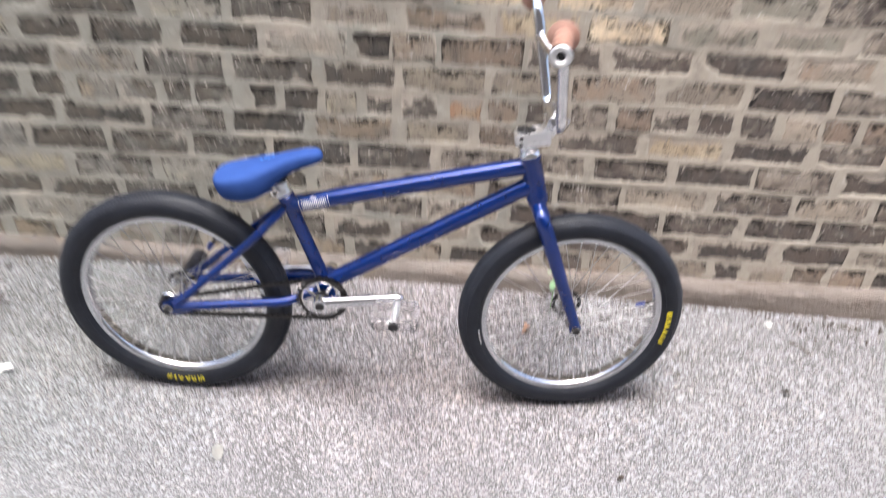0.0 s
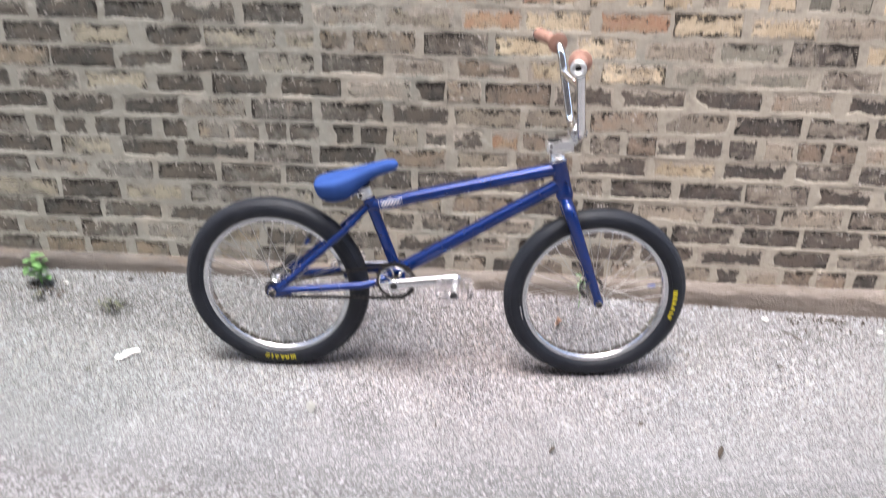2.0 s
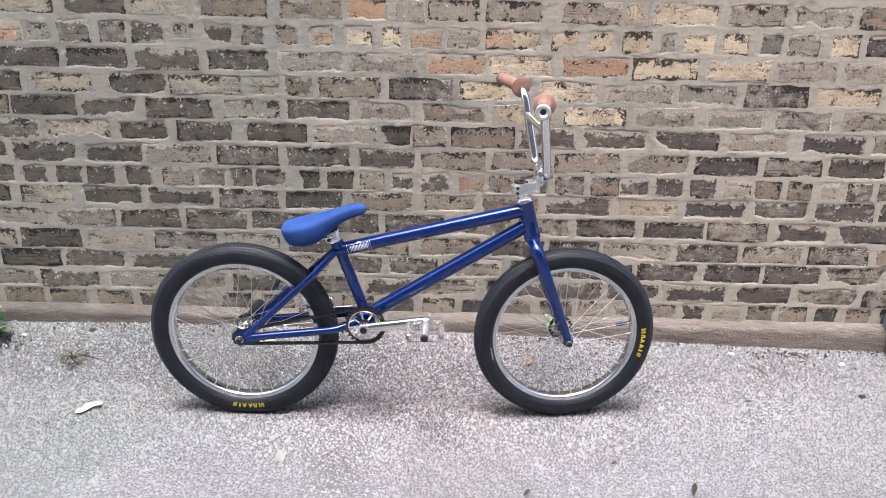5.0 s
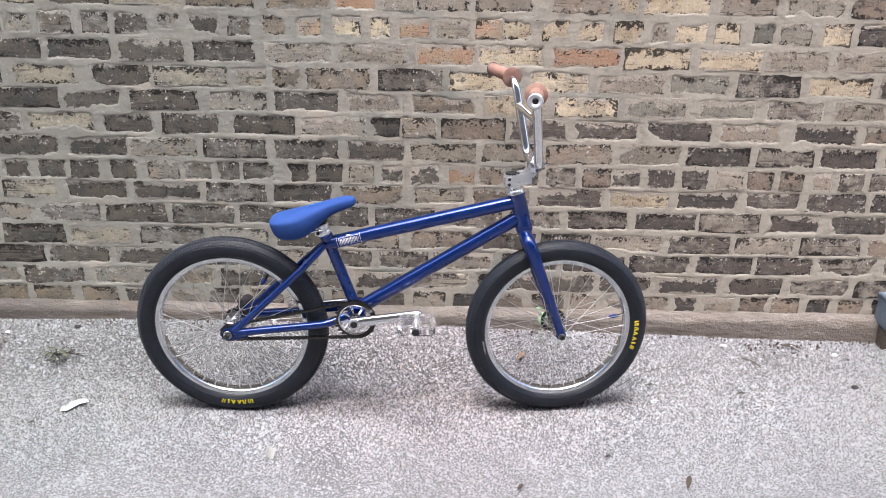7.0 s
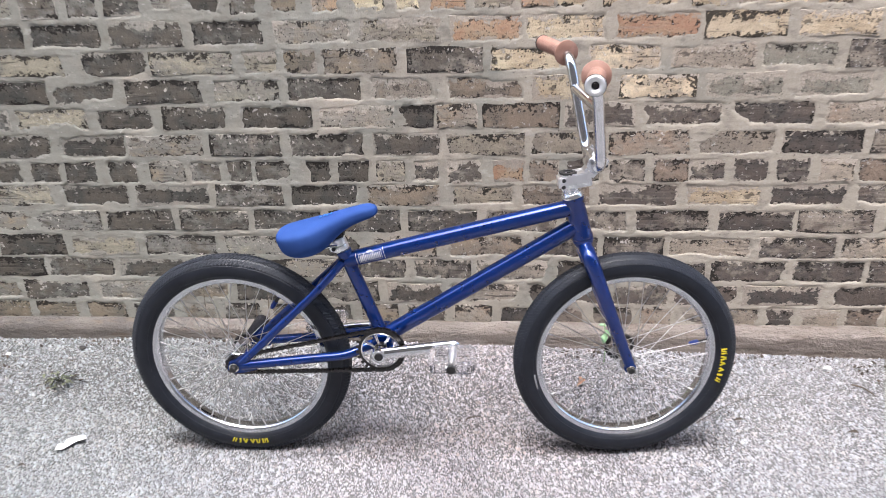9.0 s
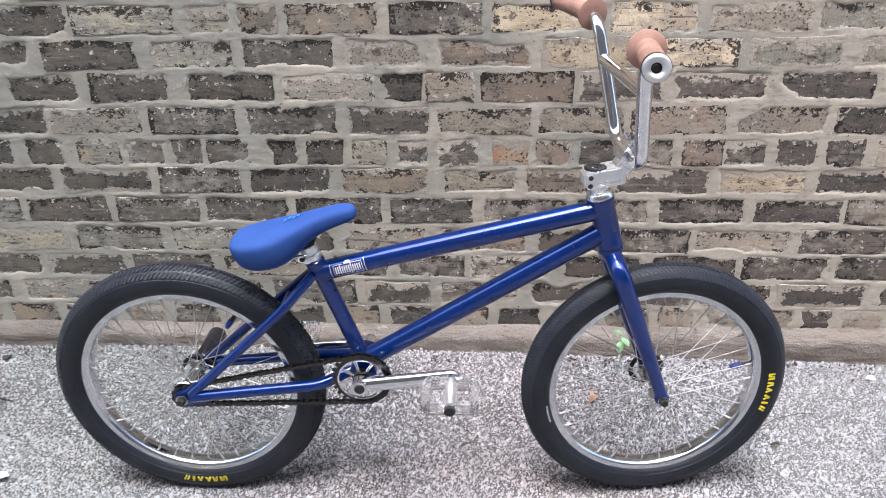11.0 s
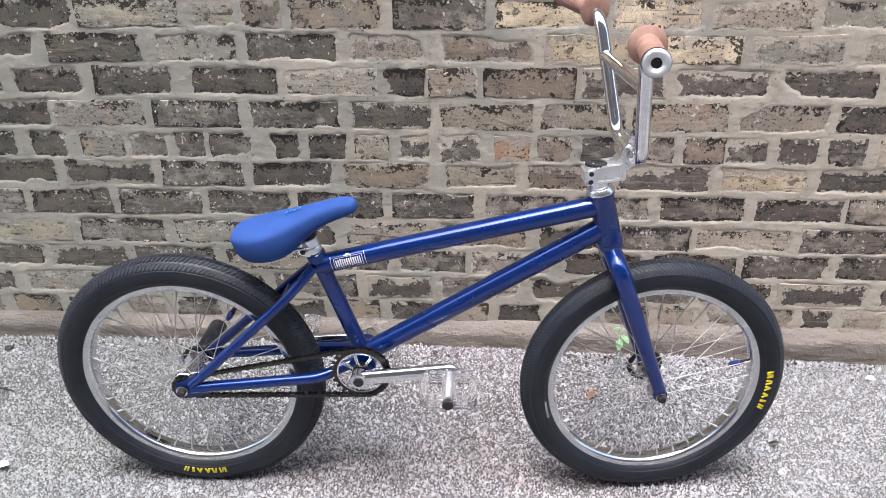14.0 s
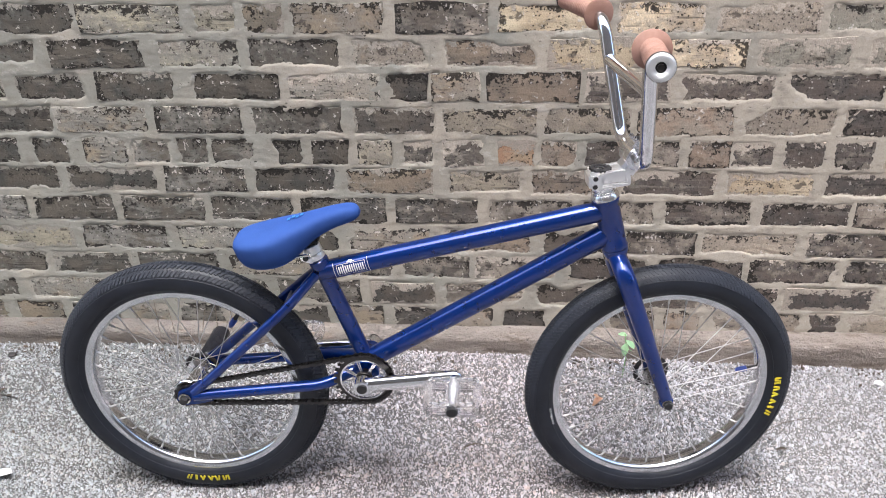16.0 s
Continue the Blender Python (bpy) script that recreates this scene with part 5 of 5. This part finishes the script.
def wall_box():
    """The end of a dull metal box that stands on the wall foot."""
    root = new("metal_box")
    root.location = (1.618, -0.045, 0.105)
    tagged(root, "dull blue-grey metal box standing at the wall foot", "box")
    bm = bmesh.new()
    block(bm, (0, 0, 0.050), (0.105, 0.085, 0.100), None, 0.006)
    part("body", bm, BOXPAINT, root)
    bm = bmesh.new()
    block(bm, (0, -0.002, 0.101), (0.113, 0.092, 0.010), None, 0.003)
    part("lid", bm, BOXPAINT, root)
    for x in (-0.040, 0.040):
        bm = bmesh.new()
        block(bm, (x, 0, -0.045), (0.018, 0.070, 0.092), None, 0.002)
        part("foot", bm, DARKLEAF, root, "rusty brown steel foot")


def dry_stalks():
    """A tuft of dry stalks standing against the wall."""
    rnd = random.Random(3)
    root = new("dry_grass_tuft")
    root.location = (-0.535, -0.110, ground_z(-0.535, -0.110) - 0.012)
    tagged(root, "thin dry brown stalks standing against the wall foot", "dry grass")
    for k in range(6):
        x = -0.11 + 0.042 * k + rnd.uniform(-0.008, 0.008)
        h = rnd.uniform(0.15, 0.245)
        lean = rnd.uniform(-0.03, 0.03)
        pts = bend([(x, 0, -0.01), (x + lean * 0.4, 0.004, h * 0.5), (x + lean, rnd.uniform(0.0, 0.03), h)], 0.05, 4)
        bm = tube(bmesh.new(), pts, [0.0006] * (len(pts) - 3) + [0.0007, 0.0011, 0.0004], 6)
        part("stalk", bm, DRYSTALK, root)


def dry_weed(x, y, seed, spread, count, label):
    """A flattened dead weed of thin curved stems and shrivelled leaves."""
    rnd = random.Random(seed)
    root = new("dead_weed")
    root.location = (x, y, ground_z(x, y) + 0.003)
    tagged(root, label, "dead weed")
    for k in range(count):
        a = rnd.uniform(0, 6.28)
        ln = rnd.uniform(0.4, 1.0) * spread
        d = Vector((math.cos(a), math.sin(a) * 0.7, 0))
        pts = bend([(0, 0, 0.0), d * ln * 0.5 + Vector((0, 0, rnd.uniform(0.008, 0.022))), d * ln + Vector((rnd.uniform(-0.02, 0.02), 0, 0.002))], 0.03, 4)
        part("stem", tube(bmesh.new(), pts, 0.0016, 5), DULLGREEN if k % 2 else DARKSTONE, root)
        bm = bmesh.new()
        leaf_mesh(bm, Matrix.Translation(d * ln * 0.8 + Vector((0, 0, 0.005))) @ Matrix.Rotation(a + rnd.uniform(-1, 1), 4, "Z"), 0.022, 0.008, 0.6, 4)
        part("leaf", bm, DARKLEAF if k % 3 == 0 else DULLGREEN, root)


def twig(x0, y0, x1, y1, r, label):
    a, b = Vector((x0, y0, ground_z(x0, y0) + 0.006)), Vector((x1, y1, ground_z(x1, y1) + 0.007))
    mid = a.lerp(b, 0.45) + Vector((0.004, 0.006, 0.004))
    pts = bend([a, mid, b], 0.03, 4)
    n = len(pts)
    ob = part("twig", tube(bmesh.new(), [p - a for p in pts], [r * (1 - 0.5 * i / n) for i in range(n)], 7), DARKLEAF, at=a)
    return tagged(ob, label, "twig")


DULLGREEN = rubber_material("dull_green_leaf", (0.13, 0.15, 0.09), (0.22, 0.23, 0.15), 0.9, 80)
weed()
sprig()
dry_stalks()
dry_weed(-1.070, -0.198, 5, 0.072, 17, "flattened grey-green dead weed lying on the gravel")
dry_weed(-1.320, -0.165, 6, 0.05, 5, "dark dead leaves and stems under the green weed")
ground_leaf("fallen_leaf", 0.372, -0.193, 0.4, 0.026, 0.017, 1.6, DRYLEAF, "small curled orange-brown dry leaf on the gravel", "leaf")
ground_leaf("fallen_leaf", -0.300, -0.662, 1.9, 0.046, 0.026, 0.3, PALELEAF, "pale beige flattened dry leaf on the gravel", "leaf", 0.003)
ground_leaf("fallen_leaf", 0.740, -0.770, 1.2, 0.040, 0.014, 0.6, DARKLEAF, "narrow dark brown dry leaf on the gravel", "leaf")
ground_leaf("fallen_leaf", 0.325, -0.785, 0.8, 0.022, 0.012, 0.8, DARKLEAF, "tiny dark brown dry leaf on the gravel", "leaf")
ground_leaf("fallen_leaf", 1.008, -0.340, -0.5, 0.026, 0.014, 0.9, DARKLEAF, "crumpled dark dry leaf on the gravel", "leaf")
ground_leaf("fallen_leaf", 0.750, -0.300, -0.3, 0.024, 0.011, 0.7, DARKLEAF, "small dark dry leaf near the front wheel", "leaf")
ground_leaf("fallen_leaf", 0.560, -0.655, 0.2, 0.018, 0.011, 0.7, DARKLEAF, "tiny dark leaf scrap on the gravel", "leaf")
ground_leaf("fallen_leaf", -1.005, -0.526, 0.1, 0.026, 0.011, 0.9, DARKLEAF, "small dark brown leaf beyond the paper scrap", "leaf")
ground_leaf("fallen_leaf", 0.386, -0.180, 2.2, 0.016, 0.010, 1.8, DRYLEAF, "crinkled scrap of orange-brown leaf on the gravel", "leaf")
twig(1.085, -0.163, 1.130, -0.205, 0.0024, "short dark twig lying on the gravel")
twig(1.238, -0.082, 1.284, -0.122, 0.0026, "dark bent twig lying by the wall foot")
twig(1.252, -0.078, 1.300, -0.110, 0.0018, "thin dark twig lying by the wall foot")
twig(0.659, -0.315, 0.787, -0.227, 0.0012, "thin wiry twig lying by the front wheel")
twig(0.787, -0.227, 0.901, -0.211, 0.0009, "fine wiry stem lying on the gravel")
pebble(1.048, -0.097, 0.0085, PALESTONE, "white stone lying at the wall foot")
pebble(1.394, -0.129, 0.0075, PALESTONE, "pale stone lying on the gravel")
pebble(-1.268, -0.112, 0.0065, PALESTONE, "white stone beside the green weed")
pebble(1.385, -0.288, 0.0085, DARKSTONE, "black stone lying on the gravel")
pebble(-1.053, -0.087, 0.0080, DARKSTONE, "dark clod of soil at the wall foot")
wall_box()
twig(0.080, -0.312, 0.125, -0.305, 0.0020, "short dark twig under the bicycle")


def paper_scrap():
    """A torn white scrap, bent in the middle."""
    rnd = random.Random(2)
    bm = bmesh.new()
    out = [(-0.030, -0.026), (-0.034, -0.004), (-0.022, 0.002), (-0.024, 0.020), (0.000, 0.026), (0.022, 0.026), (0.034, 0.014), (0.012, 0.004), (0.002, -0.010), (-0.010, -0.024)]
    vs = [bm.verts.new((x, y, 0.004 + 0.004 * math.sin(x * 60) + rnd.uniform(0, 0.003))) for x, y in out]
    f = bm.faces.new(vs)
    tri = bmesh.ops.triangulate(bm, faces=[f])["faces"]
    bmesh.ops.solidify(bm, geom=tri, thickness=0.0012)
    ob = part("paper_scrap", bm, PAPER, at=(-0.913, -0.433, ground_z(-0.913, -0.433) + 0.003), smooth=False)
    return tagged(ob, "torn scrap of white paper lying on the gravel", "litter")


paper_scrap()


def litter_crumbs():
    """Dark crumbs of soil and leaf gathered along the wall foot and in the weeds."""
    rnd = random.Random(12)
    bm = bmesh.new()
    for k in range(520):
        if k < 300:
            x, y = rnd.uniform(-1.75, 1.75), -0.052 - abs(rnd.gauss(0, 0.022))
        elif k < 400:
            x, y = rnd.gauss(-1.32, 0.10), -0.12 - abs(rnd.gauss(0, 0.03))
        elif k < 460:
            x, y = rnd.gauss(1.22, 0.12), -0.075 - abs(rnd.gauss(0, 0.04))
        else:
            x, y = rnd.uniform(-1.5, 1.4), rnd.uniform(-0.8, -0.1)
        size = rnd.uniform(0.0015, 0.0050) if k < 460 else rnd.uniform(0.0012, 0.0032)
        m = Matrix.Translation((x, y, ground_z(x, y) + 0.004)) @ Euler((rnd.uniform(0, 3), rnd.uniform(0, 3), rnd.uniform(0, 3))).to_matrix().to_4x4() @ Matrix.Diagonal((size * rnd.uniform(0.8, 2.2), size, size * 0.5, 1))
        vs = [bm.verts.new(m @ Vector(v)) for v in ((1, 0, 0), (-1, 0.2, 0), (0.1, 1, 0), (0, -1, 0.1), (0, 0, 1), (0.1, 0, -1))]
        for a, b, c in ((0, 2, 4), (2, 1, 4), (1, 3, 4), (3, 0, 4), (2, 0, 5), (1, 2, 5), (3, 1, 5), (0, 3, 5)):
            bm.faces.new((vs[a], vs[b], vs[c]))
    return tagged(part("leaf_litter", bm, DARKLEAF, smooth=False), "dark crumbs of soil and dead leaf along the wall foot", "litter", kind="stuff")


litter_crumbs()

# ---- bricks, one by one ----
wall = build_wall()
lay(wall, 0, "-1293:236t -1031:190d -833:197t -627:203b -391:185b -193:120o -49:83t 42:151b 215:162t 434:169b 619:64y 699:191y 914:165b 1102:169g")
lay(wall, 1, "-1335:57b -1246:85o -1149:70t -1056:96d -930:78d -834:95d -722:83b -618:85d -507:68d -404:68b -303:72o -201:84y -92:63y -8:92o 101:99t 217:74o 295:95y 411:81y 513:76y 619:81y 724:52t 796:94y 909:75y 1017:67g 1100:87g 1226:79y")
lay(wall, 2, "-1460:177d -1253:187d -1044:190d -832:189d -617:185d -401:192b -186:203t 43:173o 228:191y 444:198o 655:191y 871:186y 1073:184t 1276:171t")
lay(wall, 3, "-1368:178d -1154:183t -921:173d -736:217t -493:96t -385:84b -284:186b -68:188d 142:215y 382:176y 583:199t 795:176g 999:183d 1207:193y")
lay(wall, 4, "-1448:203b -1232:196d -1018:175d -816:202d -579:177t -384:193d -165:173b 29:195b 249:188y 462:186y 669:188g 890:177g 1096:172d 1301:162t")
lay(wall, 5, "-1576:188d -1364:207d -1138:201t -910:154d -729:171d -513:187d -308:197t -93:87d 1:103b 122:190b 329:172d 527:195d 739:203d 967:184b 1192:190d")
lay(wall, 6, "-1472:198d -1255:195d -1032:184d -838:210b -610:190d -393:197d -169:177d 26:202t 245:183t 446:198b 670:188t 878:191d 1094:171d 1287:174d")
lay(wall, 7, "-1458:98d -1334:72d -1240:81d -1133:85d -1033:89d -907:78d -792:101b -681:91d -571:64d -493:104d -356:67d -266:80d -166:79t -67:75d 26:89d 147:80o 239:80b 336:88d 450:88d 564:84b 654:89d 763:87d 870:79d 978:85t 1072:80b 1174:76b 1275:62b 1359:75d")
lay(wall, 8, "-1504:212d -1254:171t -1058:192d -842:209d -614:184d -406:187d -192:191b 35:170t 223:178b 422:208d 648:192y 861:190d 1073:177d 1270:186d")
lay(wall, 9, "-1579:195d -1365:193b -1156:195d -942:189d -730:193d -518:195d -305:197d -84:186d 126:190d 337:167d 525:192d 738:198d 945:191d 1162:164d 1360:179d")
lay(wall, 10, "-1518:216t -1282:194d -1069:202t -842:204d -609:179t -402:178d -196:185b 26:201b 255:172d 446:158d 617:217t 858:194d 1069:188t 1279:190d")
lay(wall, 11, "-1593:209d -1358:195d -1152:203d -934:197d -715:195d -492:218b -236:135d -77:162d 100:198d 322:182d 526:192d 740:192d 955:182d 1151:180d 1348:188d")
lay(wall, 12, "-1673:202d -1451:200b -1241:198d -1013:196b -794:181b -594:183d -382:200d -154:152d 26:187d 241:213d 481:147d 647:163d 834:206d 1072:175d 1268:194d")
lay(wall, 13, "-1588:183d -1374:131b -1223:130b -1063:123b -914:118d -766:98b -639:108d -502:106b -367:106d -232:105b -98:105d 35:104b 168:103d 299:103b 430:102d 560:80b 662:110d 791:91t 901:73d 992:105t 1113:96b 1222:90b 1335:80d 1438:92b")
build_mortar(wall)
